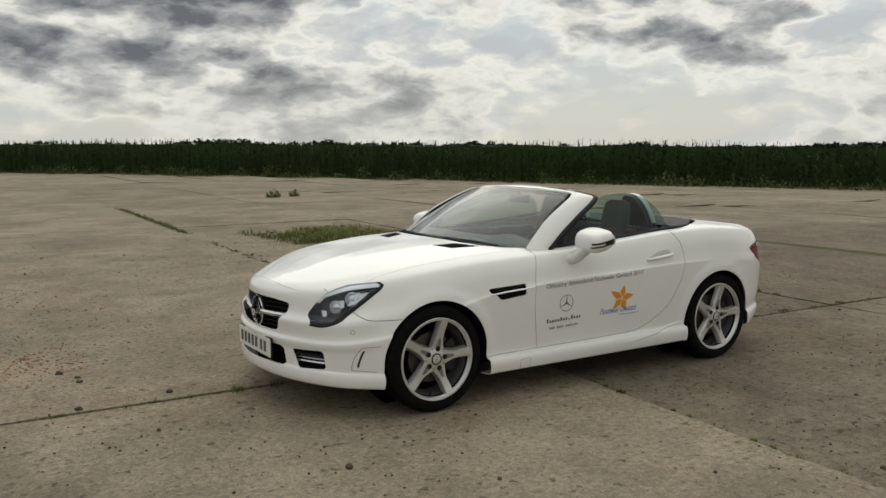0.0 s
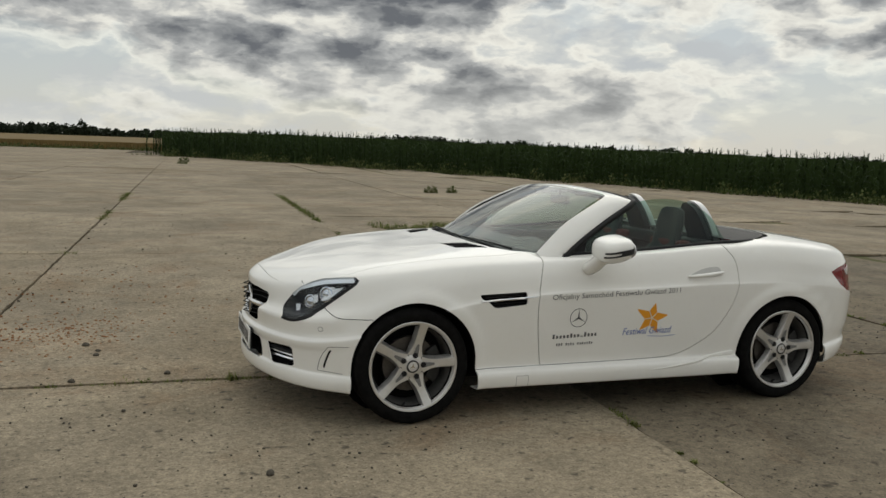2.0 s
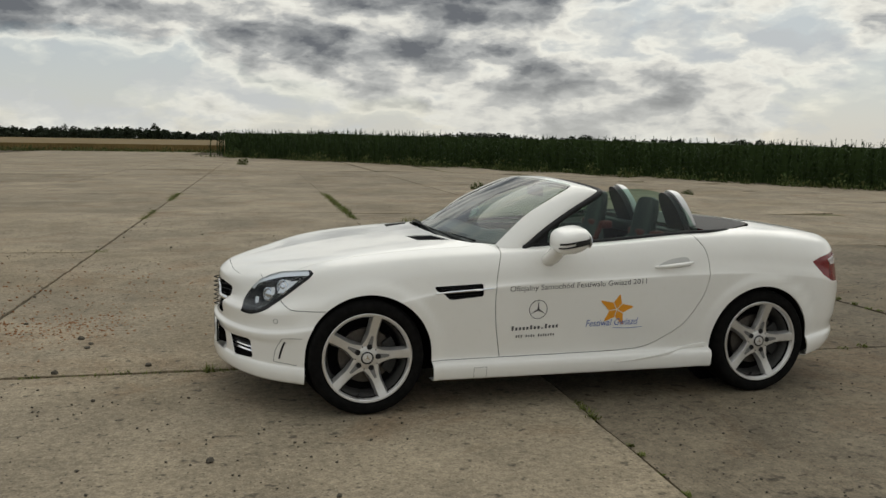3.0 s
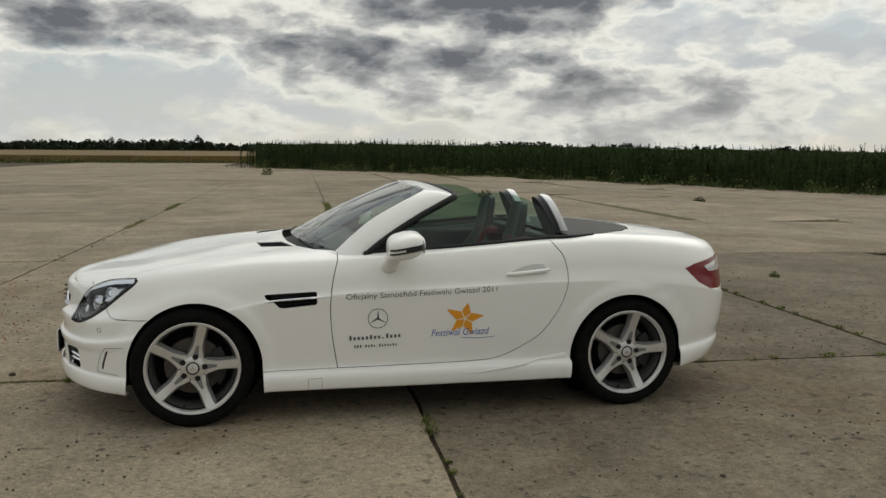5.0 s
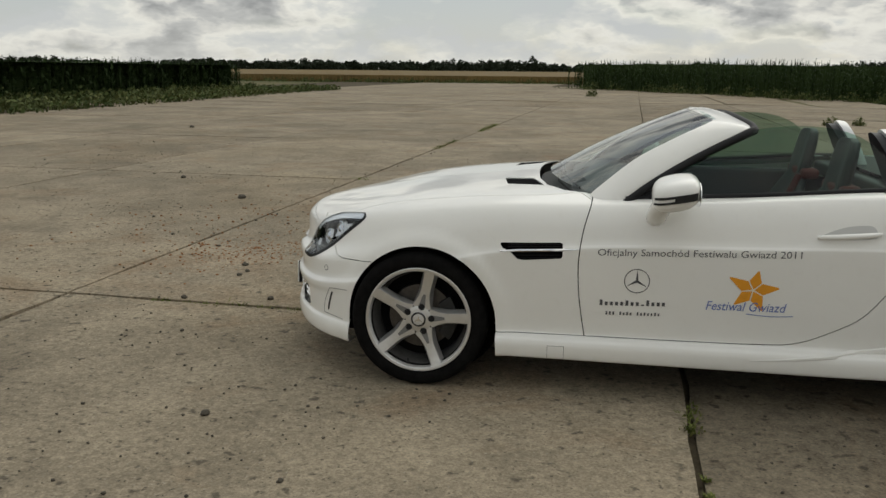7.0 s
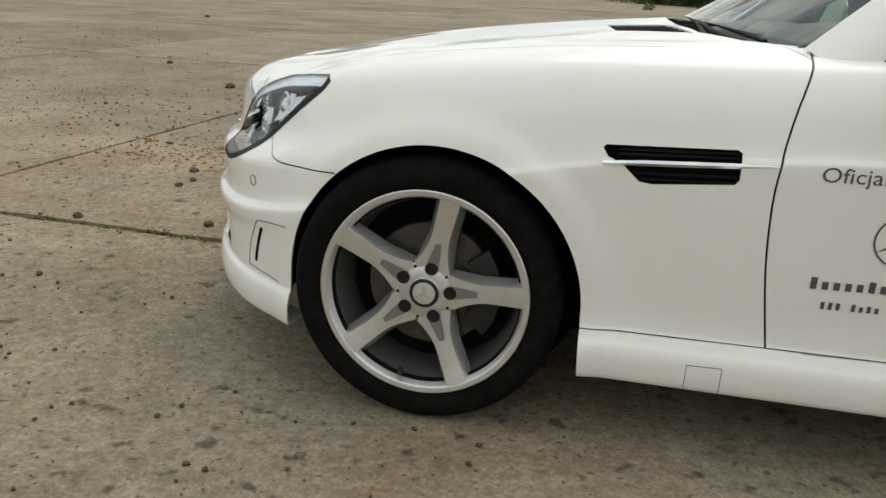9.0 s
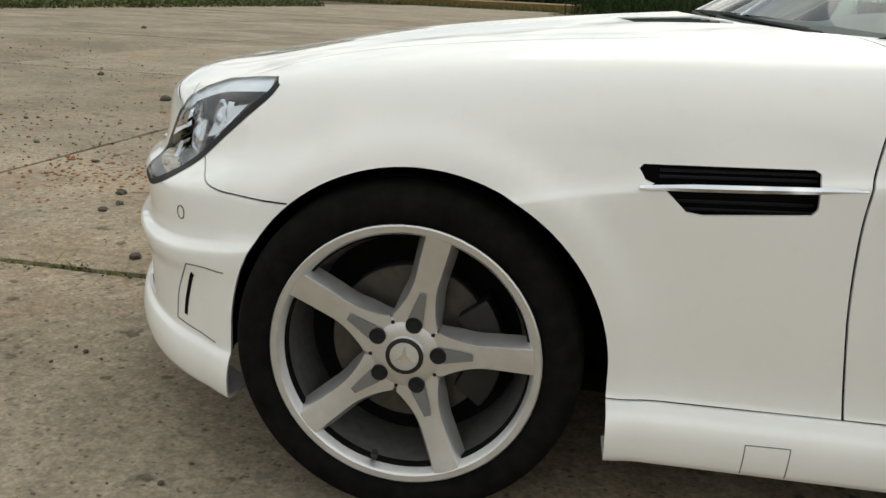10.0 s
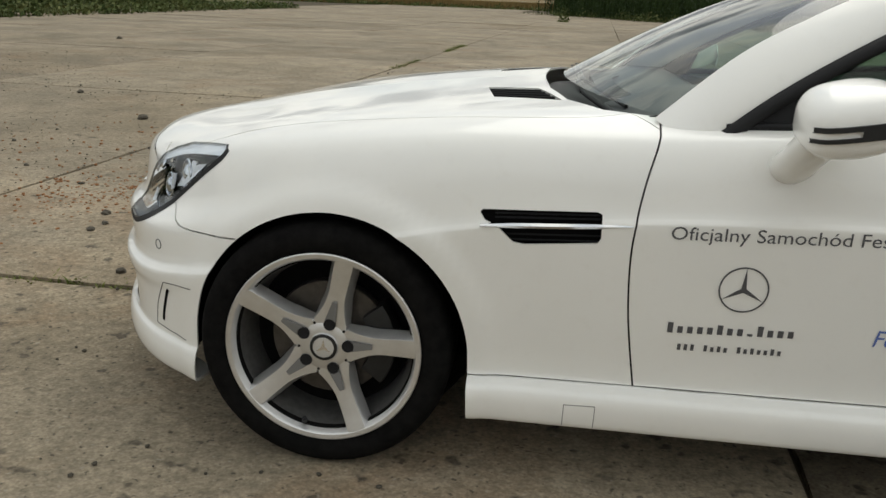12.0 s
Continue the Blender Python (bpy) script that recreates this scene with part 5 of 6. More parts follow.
def add_sides():
    for s in (-1, 1):
        flip = s > 0
        m = 1 if not flip else -1
        # wing vent: black mesh behind, two slats and a bright blade
        bm = bmesh.new()
        slab(bm, [(.33, .60), (.67, .60), (.67, .73), (.33, .73)], .004, lambda u, v, w: (u, m * (-.866 + w), v))
        vent = part("wing_vent", bm, LINER, car, "black wing vent with bright blade")
        bm = bmesh.new()
        pts = [(.368, .6625), (.45, .668), (.55, .674), (.64, .680), (.708, .685)]
        secs = []
        for i, (x, z) in enumerate(pts):
            k = (.55, 1, 1, .9, .25)[i]
            y = -.897
            secs.append([bm.verts.new((x, m * (y + a), z + b * k)) for a, b in ((-.008, 0), (-.004, .006), (.012, .005), (.012, -.005), (-.004, -.006))])
        for p, q in zip(secs, secs[1:]):
            for k in range(5):
                bm.faces.new((p[k], p[(k + 1) % 5], q[(k + 1) % 5], q[k]))
        bm.faces.new(secs[0]), bm.faces.new(secs[-1])
        bmesh.ops.recalc_face_normals(bm, faces=bm.faces)
        part("vent_blade", bm, CHROME, vent, smooth=40)
        for z in (.638, .651, .690, .700):
            bm = bmesh.new()
            tube(bm, [(.40, m * -.874, z - .012), (.64, m * -.874, z)], .0028, 6)
            part("vent_slat", bm, BLACK, vent)
        # flat panel in the bumper's corner with a black slit
        for seg in ([(-.487, .288), (-.477, .35), (-.450, .408), (-.434, .420), (-.345, .428)], [(-.487, .288), (-.372, .280)]):
            for pts, faces in patch(strip(seg, .0028, 5), along_y(-1.2, -.5), -.0006, .003):
                panel("bumper_seam", pts, faces, SEAM, car, flip=flip)
        for pts, faces in patch(strip([(-.458, .306), (-.451, .342), (-.436, .390), (-.429, .401)], .009, 5), along_y(-1.2, -.5), -.001, .003):
            panel("bumper_slit", pts, faces, LINER, car, flip=flip)
        # parking sensor
        ring = [(-.475 + .0105 * math.cos(a), .505 + .0125 * math.sin(a)) for a in (2 * math.pi * i / 24 for i in range(25))]
        bm = bmesh.new()
        tube(bm, [(x, m * (hull_y(x, z) - .0004), z) for x, z in ring], .0013, 6, caps=False)
        part("parking_sensor", bm, PRINT, car, smooth=60)
        # blade that rises from the sill to the rear wheel
        bm = bmesh.new()
        secs = []
        for i in range(13):
            t = i / 12
            x, z = 1.46 + .585 * t, .238 + .080 * t ** 1.3
            h, d = .004 + .018 * t, .001 + .010 * t ** 0.8
            y = hull_y(x, z)
            secs.append([bm.verts.new((x, m * yy, zz)) for yy, zz in ((y + .01, z + h * .5 + .004), (y - d, z + h * .35), (y - d, z - h * .35), (y + .01, z - h - .012))])
        for p, q in zip(secs, secs[1:]):
            for k in range(4):
                bm.faces.new((p[k], p[(k + 1) % 4], q[(k + 1) % 4], q[k]))
        bm.faces.new(secs[0]), bm.faces.new(secs[-1])
        bmesh.ops.recalc_face_normals(bm, faces=bm.faces)
        part("sill_blade", bm, PAINT, car, smooth=30)
        # jacking point cover
        for seg in ([(.592, .243), (.592, .186)], [(.665, .245), (.665, .186)], [(.592, .243), (.665, .245)]):
            for pts, faces in patch(strip(seg, .0018, 2), along_y(-1.2, -.5), -.0006, .003):
                panel("jack_cover_seam", pts, faces, SEAM, car, flip=flip)
        # door handle: a flat grey patch paints the cup's shade, with a bar over it
        for pts, faces in patch(smooth_loop([(1.70, .786), (1.78, .826), (1.86, .840), (1.905, .835), (1.92, .80), (1.90, .786), (1.80, .778)], 3), along_y(-1.2, -.5), -.0006, .002):
            handle = panel("door_handle", pts, faces, plain("handle_cup_shade", (0.52, 0.515, 0.50), 0.4), car, flip=flip, label="white bar handle over a cup painted as grey shade")
        bm = bmesh.new()
        pts = smooth_path([(1.686, m * (hull_y(1.686, .785) - .004), .785), (1.73, m * (hull_y(1.73, .79) - .022), .790), (1.81, m * (hull_y(1.81, .798) - .030), .798), (1.89, m * (hull_y(1.89, .806) - .024), .806), (1.932, m * (hull_y(1.932, .810) - .006), .810)], 5)
        tube(bm, pts, [.004 + .0085 * math.sin(math.pi * min(max(i / (len(pts) - 1), .06), .97)) ** .5 for i in range(len(pts))], 12)
        part("handle_bar", bm, PAINT, handle, smooth=50)
        # belt seal along the door's top
        bm = bmesh.new()
        pts = smooth_path([(x, m * (-.782 if x < 2.1 else -.782 + (x - 2.1) * .3), hull_z(x, -.79) + .006) for x in (.90, 1.0, 1.3, 1.6, 1.92, 2.1, 2.25)], 6)
        tube(bm, pts, .011, 8)
        part("belt_seal", bm, BLACK, car, smooth=50)
        # exhaust
        bm = bmesh.new()
        tube(bm, [(2.95, m * .50, .258), (3.165, m * .50, .258)], .034, 16)
        part("exhaust", bm, CALIPER, car, smooth=40)


def add_top():
    """Windscreen, its frame, side glass, cowl, vents on the bonnet, mirrors."""
    e1 = [(.745, -.752, .908), (.930, -.702, 1.062), (1.100, -.660, 1.158), (1.235, -.612, 1.222), (1.276, -.530, 1.241), (1.245, -.26, 1.256), (1.235, 0, 1.261)]
    e2 = [(.850, -.800, .860), (1.010, -.768, .984), (1.200, -.722, 1.100), (1.385, -.660, 1.192), (1.438, -.575, 1.214), (1.412, -.30, 1.239), (1.402, 0, 1.246)]

    def whole(e):
        return [Vector(p) for p in e] + [Vector((p[0], -p[1], p[2])) for p in reversed(e[:-1])]
    a, b = smooth_path(whole(e1), 8), smooth_path(whole(e2), 8)
    bm = bmesh.new()
    rings = []
    centre = Vector((1.15, 0, .95))
    for p, q in zip(a, b):
        mid = (p + q) / 2
        out = (mid - centre)
        along = q - p
        out = (out - along * (out.dot(along) / along.length_squared)).normalized()
        rings.append([bm.verts.new(c) for c in (p, p.lerp(q, .18) + out * .010, mid + out * .017, p.lerp(q, .85) + out * .012, q, q - out * .022, mid - out * .020, p - out * .012)])
    for p, q in zip(rings, rings[1:]):
        for k in range(8):
            bm.faces.new((p[k], p[(k + 1) % 8], q[(k + 1) % 8], q[k]))
    bm.faces.new(rings[0][::-1]), bm.faces.new(rings[-1])
    bmesh.ops.recalc_face_normals(bm, faces=bm.faces)
    part("windscreen_frame", bm, PAINT, car, "white windscreen frame with black rear seal", smooth=45)
    bm = bmesh.new()
    tube(bm, [q + Vector((.012, 0, -.010)) for q in b], [.018 + .008 * max(0, 1 - abs(i - len(b) / 2) / (len(b) * .30)) for i in range(len(b))], 8)
    part("frame_seal", bm, BLACK, car, smooth=50)
    bm = bmesh.new()
    tube(bm, [p.lerp(centre, .018) + Vector((.006, 0, -.008)) for p in a], .006, 8)
    part("windscreen_seal", bm, BLACK, car, smooth=50)
    # glass
    nu, nv = 28, 14
    base_c, top_c = Vector((.545, 0, .938)), Vector((1.265, 0, 1.268))
    bl, tl = Vector((.748, -.742, .915)), Vector((1.290, -.552, 1.243))
    verts = []
    for j in range(nv + 1):
        v = j / nv
        for i in range(nu + 1):
            u = 2 * i / nu - 1
            k = 1 - abs(u) ** 2.2
            lo = Vector((bl.x + (base_c.x - bl.x) * k, bl.y * -u, bl.z + (base_c.z - bl.z) * k))
            hi = Vector((tl.x + (top_c.x - tl.x) * k, tl.y * -u, tl.z + (top_c.z - tl.z) * k))
            p = lo.lerp(hi, v)
            bulge = .022 * math.sin(math.pi * v)
            verts.append(p + Vector((-.5, 0, .85)) * bulge)
    ob = put("windscreen", mesh_from("windscreen", verts, [f[::-1] for f in grid_faces(nv + 1, nu + 1)], WINDSCREEN, smooth=True), car, "clear curved windscreen reflecting the sky")
    ob.visible_shadow = False
    for s in (-1, 1):
        outline = [(.985, .882), (1.08, .995), (1.20, 1.075), (1.38, 1.182), (1.48, 1.212), (1.60, 1.226), (1.74, 1.222), (1.87, 1.188), (1.97, 1.115), (2.02, 1.02), (2.02, .95), (1.5, .90)]

        def pl(u, v, w):
            return (u, s * (.775 - .115 * (v - .88) / .32 - w), v)
        loop = smooth_loop(outline, 4)
        ob = put("side_window", mesh_from("side_window", [pl(u, v, 0.0) for u, v in loop], [range(len(loop))], GREEN_GLASS), car, "green-tinted raised side window")
        ob.visible_shadow = False
        bm = bmesh.new()
        slab(bm, [(.862, .862), (1.03, .872), (1.055, .985), (1.03, .985), (.93, .915)], .012, lambda u, v, w: (u, s * (.787 - .115 * (v - .88) / .32 - w), v), bevel=.002)
        part("mirror_triangle", bm, BLACK, car)
        bm = bmesh.new()
        tube(bm, [(1.03, s * .775, .88), (1.065, s * .745, .985)], .008, 6)
        part("window_post", bm, BLACK, car)
    # cowl under the glass with the wipers
    bm = bmesh.new()
    vs = []
    n = 16
    for j in range(3):
        row = []
        for i in range(n + 1):
            u = 2 * i / n - 1
            k = 1 - abs(u) ** 2.2
            x = (.50 + .20 * (1 - k)) + .10 * j
            row.append(bm.verts.new((x, .69 * u, (.892 - .045 * (1 - k)) + (.0, -.015, .03)[j])))
        vs.append(row)
    for p, q in zip(vs, vs[1:]):
        for i in range(n):
            bm.faces.new((p[i], p[i + 1], q[i + 1], q[i]))
    part("cowl", bm, BLACK, car, smooth=60)
    for y0, y1, x0 in ((-.62, -.02, .64), (.02, .58, .56)):
        bm = bmesh.new()
        tube(bm, [(x0 + .05, y0, .880), (.60, (y0 + y1) / 2, .912), (.585, y1, .922)], [.010, .007, .005], 8)
        tube(bm, [(x0 + .06, y0 + .1, .905), (.60, y1 - .02, .930)], .006, 6)
        part("wiper", bm, BLACK, car, smooth=50)
    # bonnet vents
    for s in (-1, 1):
        bm = bmesh.new()
        slab(bm, [(x - .01 if i in (0, 3) else x + .01, y) for i, (x, y) in enumerate(BONNET_VENT)], .004, lambda u, v, w: (u, -s * v, hull_z(u, v) - .009 + w))
        vent = part("bonnet_vent", bm, LINER, car, "black slatted vent sunk into the bonnet")
        for k in range(5):
            t = (k + .5) / 5
            p = Vector((*BONNET_VENT[0], 0)).lerp(Vector((*BONNET_VENT[3], 0)), t)
            q = Vector((*BONNET_VENT[1], 0)).lerp(Vector((*BONNET_VENT[2], 0)), t)
            bm = bmesh.new()
            tube(bm, [(p.x, -s * p.y, hull_z(p.x, p.y) - .005), (q.x, -s * q.y, hull_z(q.x, q.y) - .005)], .0035, 6)
            part("vent_slat", bm, BLACK, vent)
    for s in (-1, 1):
        add_mirror(s)


def add_mirror(s):
    bm = bmesh.new()
    nu, nv = 28, 18
    c = Vector((1.093, s * 1.005, .962))
    rows = []
    for j in range(nv + 1):
        e = -math.pi / 2 + math.pi * j / nv
        row = []
        for i in range(nu):
            a = 2 * math.pi * i / nu
            ex = .58
            x = math.copysign(abs(math.cos(a)) ** ex, math.cos(a)) * abs(math.cos(e)) ** .45
            y = math.copysign(abs(math.sin(a)) ** ex, math.sin(a)) * abs(math.cos(e)) ** .45
            z = math.copysign(abs(math.sin(e)) ** .7, math.sin(e))
            px = x * (.098 if x < 0 else .088)
            pz = z * (.068 if z > 0 else .062) * (1 - .12 * (x if x > 0 else -x * .6))
            py = y * .115
            row.append(bm.verts.new(c + Vector((px, py + s * .1 * .05 * z, pz + .018 * x - .012 * s * y))))
        rows.append(row)
    for p, q in zip(rows, rows[1:]):
        for i in range(nu):
            bm.faces.new((p[i], p[(i + 1) % nu], q[(i + 1) % nu], q[i]))
    bmesh.ops.remove_doubles(bm, verts=bm.verts, dist=1e-5)
    bmesh.ops.recalc_face_normals(bm, faces=bm.faces)
    mirror = part("door_mirror", bm, PAINT, car, "white door mirror with dark indicator strip", smooth=50)
    bm = bmesh.new()
    pts = [(1.045, s * .99, .915), (1.035, s * .955, .885), (1.03, s * .915, .855), (1.03, s * .865, .835)]
    tube(bm, smooth_path(pts, 4), .038, 14)
    for v in bm.verts:
        v.co.x = 1.035 + (v.co.x - 1.035) * 1.15
    part("mirror_foot", bm, PAINT, mirror, smooth=50)
    for z0, z1, x0, x1 in ((.957, .967, 1.0, 1.165), (.937, .945, .998, 1.165), (.944, .958, 1.075, 1.165)):
        bm = bmesh.new()
        pts = []
        n = 10
        for i in range(n + 1):
            x = x0 + (x1 - x0) * i / n
            k = min(1.0, abs((x - c.x) / (.099 if x < c.x else .089)))
            y = .1165 * (1 - k ** 3.45) ** (1 / 3.45)
            pts.append((x, y))
        lo = [bm.verts.new((x, c.y + s * (y + .0045), z0 + .018 * (x - c.x) / .1)) for x, y in pts]
        hi = [bm.verts.new((x, c.y + s * (y + .0045), z1 + .018 * (x - c.x) / .1)) for x, y in pts]
        lo2 = [bm.verts.new((x, c.y + s * (y - .006), z0 + .018 * (x - c.x) / .1)) for x, y in pts]
        hi2 = [bm.verts.new((x, c.y + s * (y - .006), z1 + .018 * (x - c.x) / .1)) for x, y in pts]
        for i in range(n):
            for p, q in ((lo, hi), (hi, hi2), (lo2, lo)):
                bm.faces.new((p[i], p[i + 1], q[i + 1], q[i]))
        bmesh.ops.recalc_face_normals(bm, faces=bm.faces)
        part("indicator_strip", bm, CALIPER, mirror, smooth=50)
    bm = bmesh.new()
    slab(bm, [(c.y - s * .0 + .10 * math.cos(a), .962 + .052 * math.sin(a)) for a in (2 * math.pi * i / 24 for i in range(24))], .003, lambda u, v, w: (1.176 + w, u, v))
    part("mirror_glass", bm, CHROME, mirror)


# ---- inside ----
def rounded(bm, x0, x1, y0, y1, z0, z1, r):
    box(bm, x0, x1, y0, y1, z0, z1, r)


def add_seat(y):
    bm = bmesh.new()
    rounded(bm, 1.22, 1.78, y - .25, y + .25, .36, .52, .06)
    seat = part("seat", bm, LEATHER, car, "dark leather bucket seat with red trim", smooth=60)
    for side in (-1, 1):
        bm = bmesh.new()
        rounded(bm, 1.25, 1.75, y + side * .22 - .05, y + side * .22 + .05, .42, .58, .045)
        part("seat_bolster", bm, LEATHER, seat, smooth=60)
    bm = bmesh.new()
    rows = []
    for t, x, w, d in ((0, 1.70, .24, .10), (.12, 1.735, .265, .11), (.5, 1.80, .265, .10), (.78, 1.86, .235, .085), (.92, 1.885, .17, .075), (1.0, 1.90, .13, .070), (1.12, 1.912, .135, .070), (1.35, 1.93, .132, .062), (1.48, 1.94, .115, .05), (1.52, 1.94, .07, .03)):
        z = .46 + .46 * t
        n = 20
        rows.append([bm.verts.new((x + d * .5 * math.copysign(abs(math.cos(a)) ** .7, math.cos(a)) + .03 * abs(math.sin(a)) * -1, y + w * math.copysign(abs(math.sin(a)) ** .7, math.sin(a)), z)) for a in (2 * math.pi * k / n for k in range(n))])
    for p, q in zip(rows, rows[1:]):
        for k in range(20):
            bm.faces.new((p[k], p[(k + 1) % 20], q[(k + 1) % 20], q[k]))
    bm.faces.new(rows[-1]), bm.faces.new(rows[0][::-1])
    bmesh.ops.recalc_face_normals(bm, faces=bm.faces)
    part("backrest", bm, LEATHER, seat, smooth=60)
    bm = bmesh.new()
    tube(bm, smooth_path([(1.84, y - .20, .93), (1.79, y - .19, .80), (1.72, y - .15, .60)], 4), .018, 8)
    part("seat_belt", bm, RED_TRIM, seat, "red seat belt", smooth=60)
    bm = bmesh.new()
    rounded(bm, 1.86, 1.95, y - .17, y + .17, .90, .955, .02)
    part("shoulder_trim", bm, RED_TRIM, seat, "red shoulder trim", smooth=60)


def add_hoop(y):
    """A roll-over hoop: silver band over a black pad."""
    arc = [(y - .118, .90), (y - .115, 1.02), (y - .100, 1.12), (y - .058, 1.182), (y, 1.200), (y + .058, 1.182), (y + .100, 1.12), (y + .115, 1.02), (y + .118, .90)]
    line = smooth_path([(0, a, b) for a, b in arc], 5)

    def rear(z):
        t = max(0.0, (z - .90) / .30)
        return 2.225 - .135 * t ** 1.2
    bm = bmesh.new()
    rows = []
    for p in line:
        k = Vector((0, p.y - y, p.z - 1.0)).normalized() if p.z > 1.0 else Vector((0, math.copysign(1, p.y - y), 0))
        x = rear(p.z)
        rows.append([bm.verts.new((x + a, p.y + k.y * b, p.z + k.z * b)) for a, b in ((.0, -.010), (.0, .003), (-.025, .007), (-.045, .003), (-.045, -.010))])
    for p, q in zip(rows, rows[1:]):
        for i in range(5):
            bm.faces.new((p[i], p[(i + 1) % 5], q[(i + 1) % 5], q[i]))
    bm.faces.new(rows[0]), bm.faces.new(rows[-1])
    bmesh.ops.recalc_face_normals(bm, faces=bm.faces)
    hoop = part("roll_hoop", bm, SATIN, car, "silver roll hoop with black padded front", smooth=50)
    bm = bmesh.new()
    front, back = [], []
    for p in line:
        q = Vector((0, y + (p.y - y) * .93, .90 + (p.z - .90) * .965))
        front.append(bm.verts.new((rear(p.z) - .085, q.y, q.z)))
        back.append(bm.verts.new((rear(p.z) - .02, q.y, q.z)))
    bm.faces.new(front), bm.faces.new(back[::-1])
    for i in range(len(front) - 1):
        bm.faces.new((front[i], back[i], back[i + 1], front[i + 1]))
    bm.faces.new((front[-1], back[-1], back[0], front[0]))
    bmesh.ops.recalc_face_normals(bm, faces=bm.faces)
    part("hoop_pad", bm, LEATHER, hoop, smooth=40)


def add_inside():
    bm = bmesh.new()
    # open tub: floor, side walls, bulkheads
    box(bm, .66, 2.30, -.72, .72, .28, .31)
    box(bm, .62, .68, -.66, .66, .28, .84)
    box(bm, 2.26, 2.32, -.74, .74, .28, .93)
    for s in (-1, 1):
        box(bm, .84, 2.26, s * .755 - .02, s * .755 + .012, .28, .855)
    part("cabin_tub", bm, LINER, car)
    for s in (-1, 1):
        bm = bmesh.new()
        box(bm, .86, 1.98, s * .725 - .03, s * .725 + .03, .40, .90, .025)
        part("door_card", bm, LEATHER, car, smooth=50)
        bm = bmesh.new()
        box(bm, 1.15, 1.65, s * .66 - .04, s * .66 + .04, .66, .71, .018)
        part("armrest", bm, LEATHER, car, smooth=50)
        bm = bmesh.new()
        tube(bm, smooth_path([(1.02, s * .690, .775), (1.06, s * .676, .790), (1.12, s * .676, .796), (1.16, s * .690, .792)], 4), .009, 8)
        part("door_pull", bm, SATIN, car, smooth=50)
    bm = bmesh.new()
    rows = []
    for i in range(17):
        y = -.72 + 1.44 * i / 16
        hump = .035 * math.exp(-((y + .36) / .17) ** 2)
        rows.append([bm.verts.new((x, y, z)) for x, z in ((.66, .885), (.80, .925 + hump * .6), (.93, .925 + hump), (1.00, .895 + hump), (1.02, .80), (.98, .66), (.66, .60))])
    for p, q in zip(rows, rows[1:]):
        for k in range(7):
            bm.faces.new((p[k], p[(k + 1) % 7], q[(k + 1) % 7], q[k]))
    bm.faces.new(rows[0]), bm.faces.new(rows[-1])
    bmesh.ops.recalc_face_normals(bm, faces=bm.faces)
    dash = part("dashboard", bm, LEATHER, car, "dark dashboard with round silver vents", smooth=40)
    for y in (-.62, -.10, .10, .62):
        bm = bmesh.new()
        lathe(bm, [(.026, 0), (.036, .004), (.038, -.006), (.030, -.012), (.010, -.006), (.008, -.014)], 24)
        v = part("air_vent", bm, SATIN, dash, smooth=40)
        v.matrix_basis = pose(1.022, y, .845, 0, 0, 90)
    bm = bmesh.new()
    box(bm, .95, 1.80, -.11, .11, .30, .62, .03)
    part("centre_console", bm, LEATHER, car, smooth=50)
    bm = bmesh.new()
    ring = [Vector((math.sin(radians(25)) * .18 * math.sin(a), .18 * math.cos(a), math.cos(radians(25)) * .18 * math.sin(a))) + Vector((1.14, -.36, .80)) for a in (2 * math.pi * k / 40 for k in range(41))]
    tube(bm, ring, .016, 10, caps=False)
    wheel = part("steering_wheel", bm, LEATHER, car, smooth=60)
    for a in (0, 180, 270):
        bm = bmesh.new()
        c = Vector((1.13, -.36, .80))
        e = Vector((math.sin(radians(25)) * .17 * math.sin(radians(a)), .17 * math.cos(radians(a)), math.cos(radians(25)) * .17 * math.sin(radians(a)))) + Vector((1.14, -.36, .80))
        tube(bm, [c, e], [.035, .014], 10)
        part("wheel_spoke", bm, SATIN, wheel, smooth=60)
    bm = bmesh.new()
    tube(bm, [(.95, -.36, .72), (1.13, -.36, .80)], .04, 12)
    part("steering_column", bm, BLACK, wheel, smooth=50)
    for y in (-.36, .36):
        add_seat(y)
        add_hoop(y)
    # black cover over the folded roof
    bm = bmesh.new()
    n, rows = 24, []
    for j in range(9):
        t = j / 8
        row = []
        for i in range(n + 1):
            u = 2 * i / n - 1
            y = .772 * u
            end = 2.71 - .55 * abs(u) ** 2.6
            x = 2.12 + (end - 2.12) * t
            z = hull_z(min(x, 2.7), y * .98) - .006 - .02 * (1 - t) * (1 - u * u)
            row.append(bm.verts.new((x, y, z)))
        rows.append(row)
    for p, q in zip(rows, rows[1:]):
        for i in range(n):
            bm.faces.new((p[i], p[i + 1], q[i + 1], q[i]))
    part("roof_cover", bm, plain("black_cover", (0.018, 0.016, 0.015), 0.7, grain=0.2, scale=120), car, "matt black cover behind the seats", smooth=60)
    bm = bmesh.new()
    box(bm, 2.06, 2.16, -.76, .76, .88, .955, .02)
    part("rear_bulkhead_trim", bm, LEATHER, car, smooth=50)
    # inside mirror
    bm = bmesh.new()
    box(bm, 1.255, 1.29, -.11, .11, 1.145, 1.202, .014)
    inner = part("inside_mirror", bm, BLACK, car, smooth=50)
    bm = bmesh.new()
    tube(bm, [(1.27, 0, 1.19), (1.28, 0, 1.256)], .012, 8)
    part("mirror_stem", bm, BLACK, inner, smooth=50)
    for s in (-1, 1):
        bm = bmesh.new()
        box(bm, 1.31, 1.40, s * .33 - .2, s * .33 + .2, 1.208, 1.224, .006)
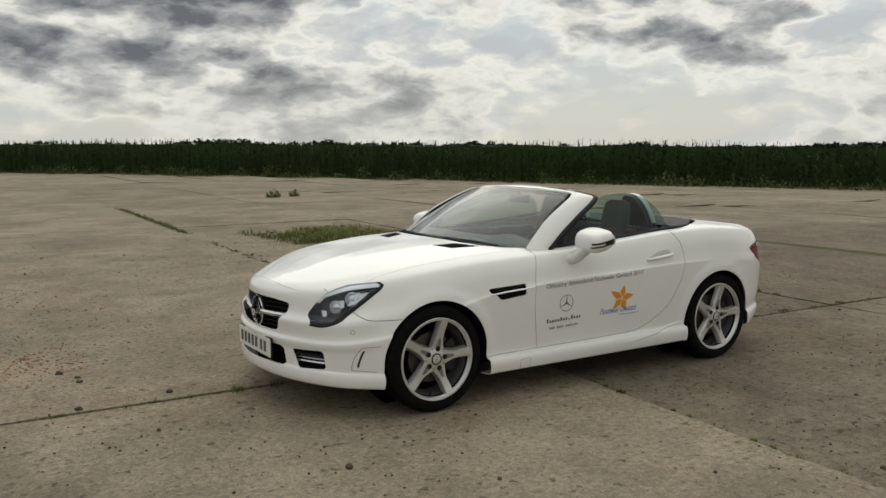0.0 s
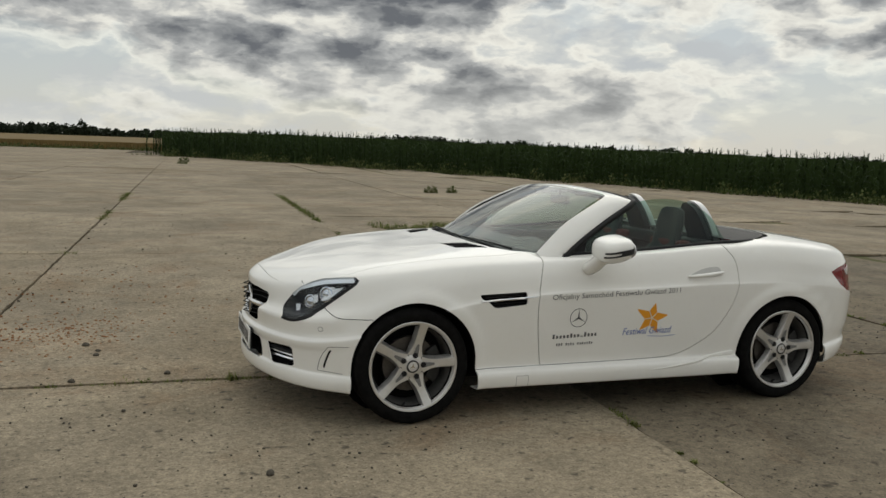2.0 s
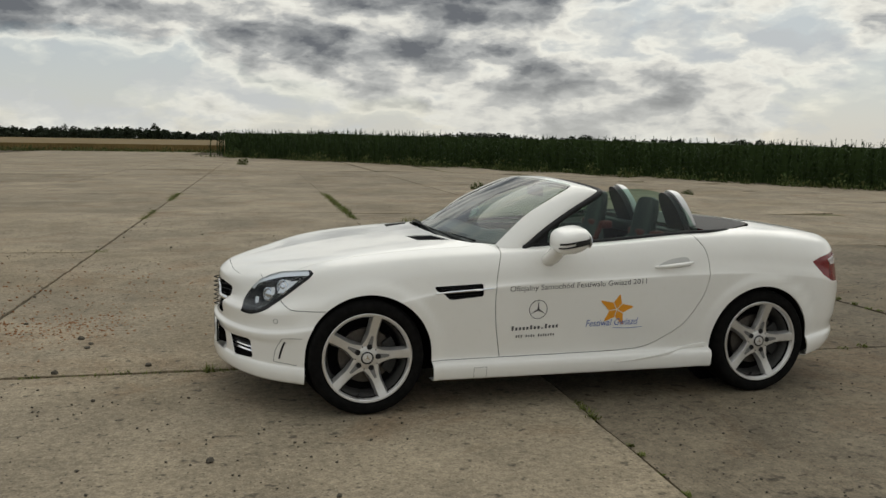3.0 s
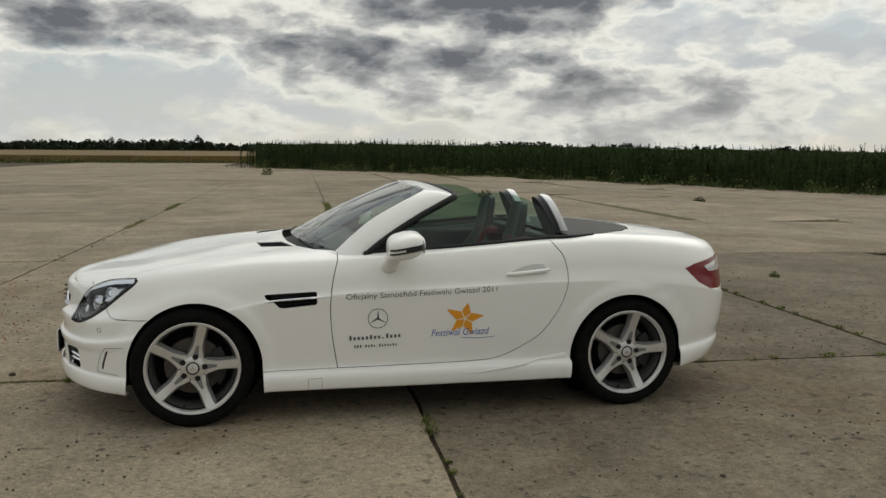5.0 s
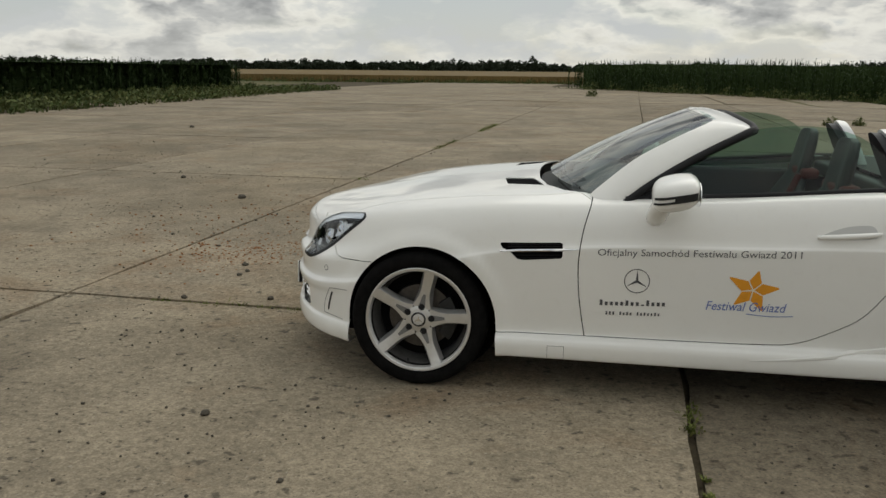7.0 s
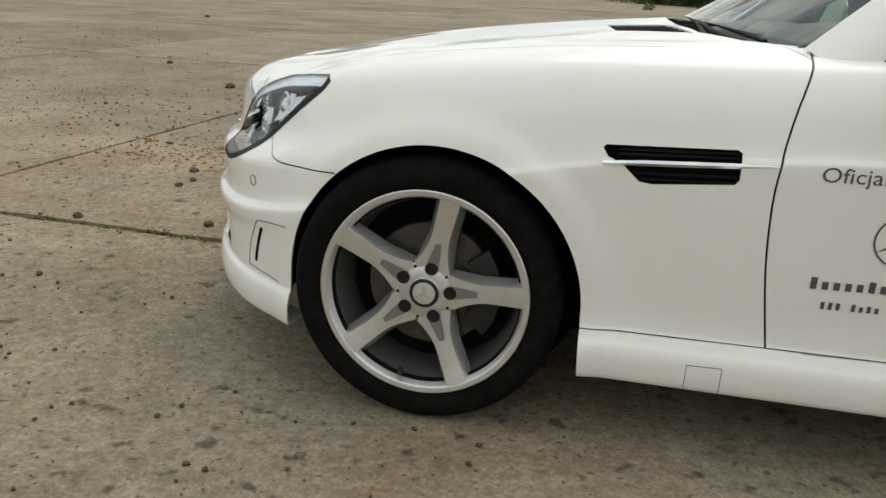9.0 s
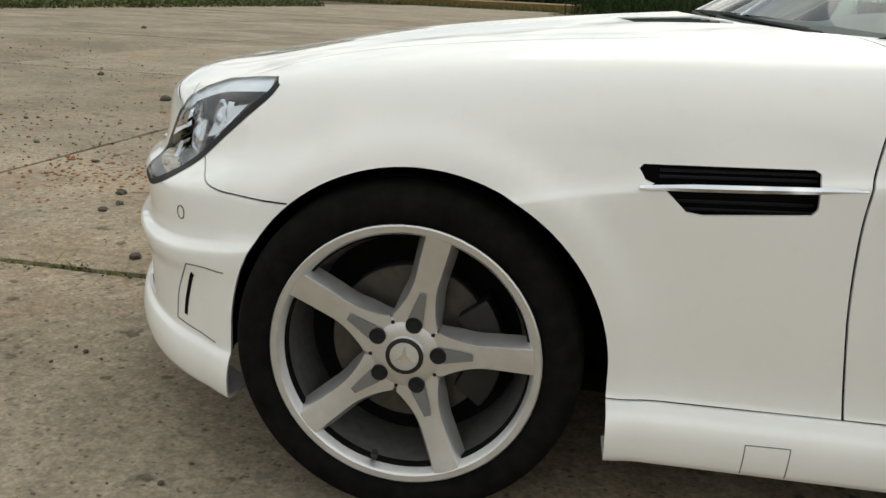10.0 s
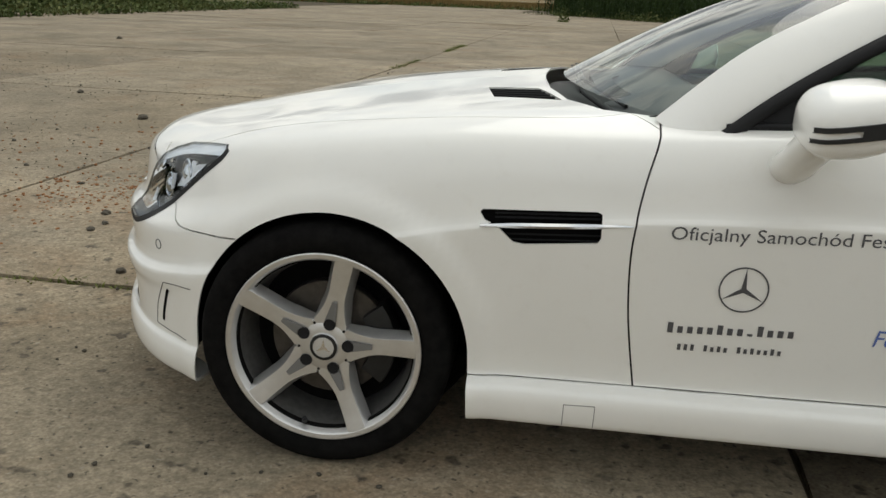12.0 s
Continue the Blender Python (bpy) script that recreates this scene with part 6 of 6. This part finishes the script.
        part("sun_visor", bm, LEATHER, car, smooth=50)


# ---- printing on the door ----
def on_door(bm, lift=.0016):
    """Lays a flat figure (x, 0, z) onto the door's skin."""
    for k in range(44):
        bmesh.ops.bisect_plane(bm, geom=list(bm.verts) + list(bm.edges) + list(bm.faces), plane_co=(0, 0, .385 + .008 * k), plane_no=(0, 0, 1))
    for v in bm.verts:
        v.co.y = hull_y(v.co.x, v.co.z) - lift - v.co.y


def flat(bm, outline, thick=.0006):
    b2 = bmesh.new()
    slab(b2, outline, thick, lambda u, v, w: (u, w, v))
    bmesh.ops.subdivide_edges(b2, edges=[e for e in b2.edges if e.calc_length() > .06], cuts=4, use_grid_fill=False)
    bmesh.ops.triangulate(b2, faces=b2.faces)
    me = bpy.data.meshes.new("t")
    b2.to_mesh(me), b2.free()
    bm.from_mesh(me), bpy.data.meshes.remove(me)


def words(text):
    """Flat lettering, one unit high, from the origin along x."""
    cu = bpy.data.curves.new("text", "FONT")
    cu.body, cu.size, cu.resolution_u = text, 1.0, 3
    ob = new("work", cu)
    dg = bpy.context.evaluated_depsgraph_get()
    dg.update()
    me = bpy.data.meshes.new_from_object(ob.evaluated_get(dg))
    bpy.data.objects.remove(ob), bpy.data.curves.remove(cu)
    bm = bmesh.new()
    bm.from_mesh(me)
    bpy.data.meshes.remove(me)
    return bm


def add_print(door):
    bm = words("Oficjalny Samochód Festiwalu Gwiazd 2011")
    width = max(v.co.x for v in bm.verts)
    k = .838 / width
    for v in bm.verts:
        x, z = v.co.x * k, v.co.y * .043
        v.co = Vector((.790 + x, 0, .664 + z + .036 * x))
    on_door(bm)
    part("lettering", bm, PRINT, door, "grey lettering Oficjalny Samochód Festiwalu Gwiazd 2011")
    bm = bmesh.new()
    cx, cz = .965, .558
    ring = [(cx + .053 * math.cos(a), cz + .053 * math.sin(a)) for a in (2 * math.pi * i / 48 for i in range(49))]
    flat(bm, strip(ring, .0036, 1))
    for q in range(3):
        a = radians(90 + 120 * q)
        ca, sa = math.cos(a), math.sin(a)
        flat(bm, [(cx + u * ca - v * sa, cz + u * sa + v * ca) for u, v in ((0, -.006), (.052, 0), (0, .006))])
    on_door(bm)
    part("round_mark", bm, PRINT, door, "grey round star mark")

    def bars(name, x0, x1, z0, rise, heights, gap):
        """A word as a row of small plain bars, one for each character; 0 leaves a space."""
        w = (x1 - x0) / len(heights)
        for n, h in enumerate(heights):
            if h:
                x = x0 + w * n
                z = z0 + rise * (x - x0)
                bm = bmesh.new()
                flat(bm, [(x, z), (x + w - gap, z), (x + w - gap, z + h), (x, z + h)])
                on_door(bm)
                part(name, bm, PRINT, door)
    bars("name_bar", .812, 1.100, .439, .04, [.026, .017, .017, .017, .017, .024, .017, .017, .006, .026, .017, .017, .017], .010)
    bars("dealer_bar", .840, 1.078, .396, .03, [.016] * 3 + [0] + [.016, .012, .015, .012] + [0] + [.016, .012, .015, .012, .012, .016, .012], .0075)
    # orange five-pointed star, cut by white gaps
    bm = bmesh.new()
    cx, cz = 1.448, .545
    for q in range(5):
        a = radians(80 + 72 * q)
        tip = (.088, .112, .098, .100, .104)[q]
        pts = [(.005, .0), (.046, -.58), (tip, -.03), (tip * .98, .03), (.047, .58)]
        outline = []
        for rad, off in pts:
            outline.append((cx + rad * math.cos(a + off) * 1.02, cz + rad * math.sin(a + off)))
        flat(bm, outline)
    on_door(bm)
    part("orange_star", bm, ORANGE, door, "orange star mark")
    bm = words("Festiwal Gwiazd")
    width = max(v.co.x for v in bm.verts)
    k = .325 / width
    for v in bm.verts:
        x, z = v.co.x * k, v.co.y * .058
        v.co = Vector((1.258 + x + .18 * z, 0, .447 + z + .02 * x))
    flat(bm, strip([(1.43, .437), (1.53, .432), (1.62, .438)], .003, 4))
    on_door(bm, .0024)
    part("blue_script", bm, BLUE, door, "blue slanted script Festiwal Gwiazd")


add_body()
add_wheels()
add_lamps()
add_front()
add_sides()
add_top()
add_inside()
add_print(next(o for o in car.children if o.name == "door"))
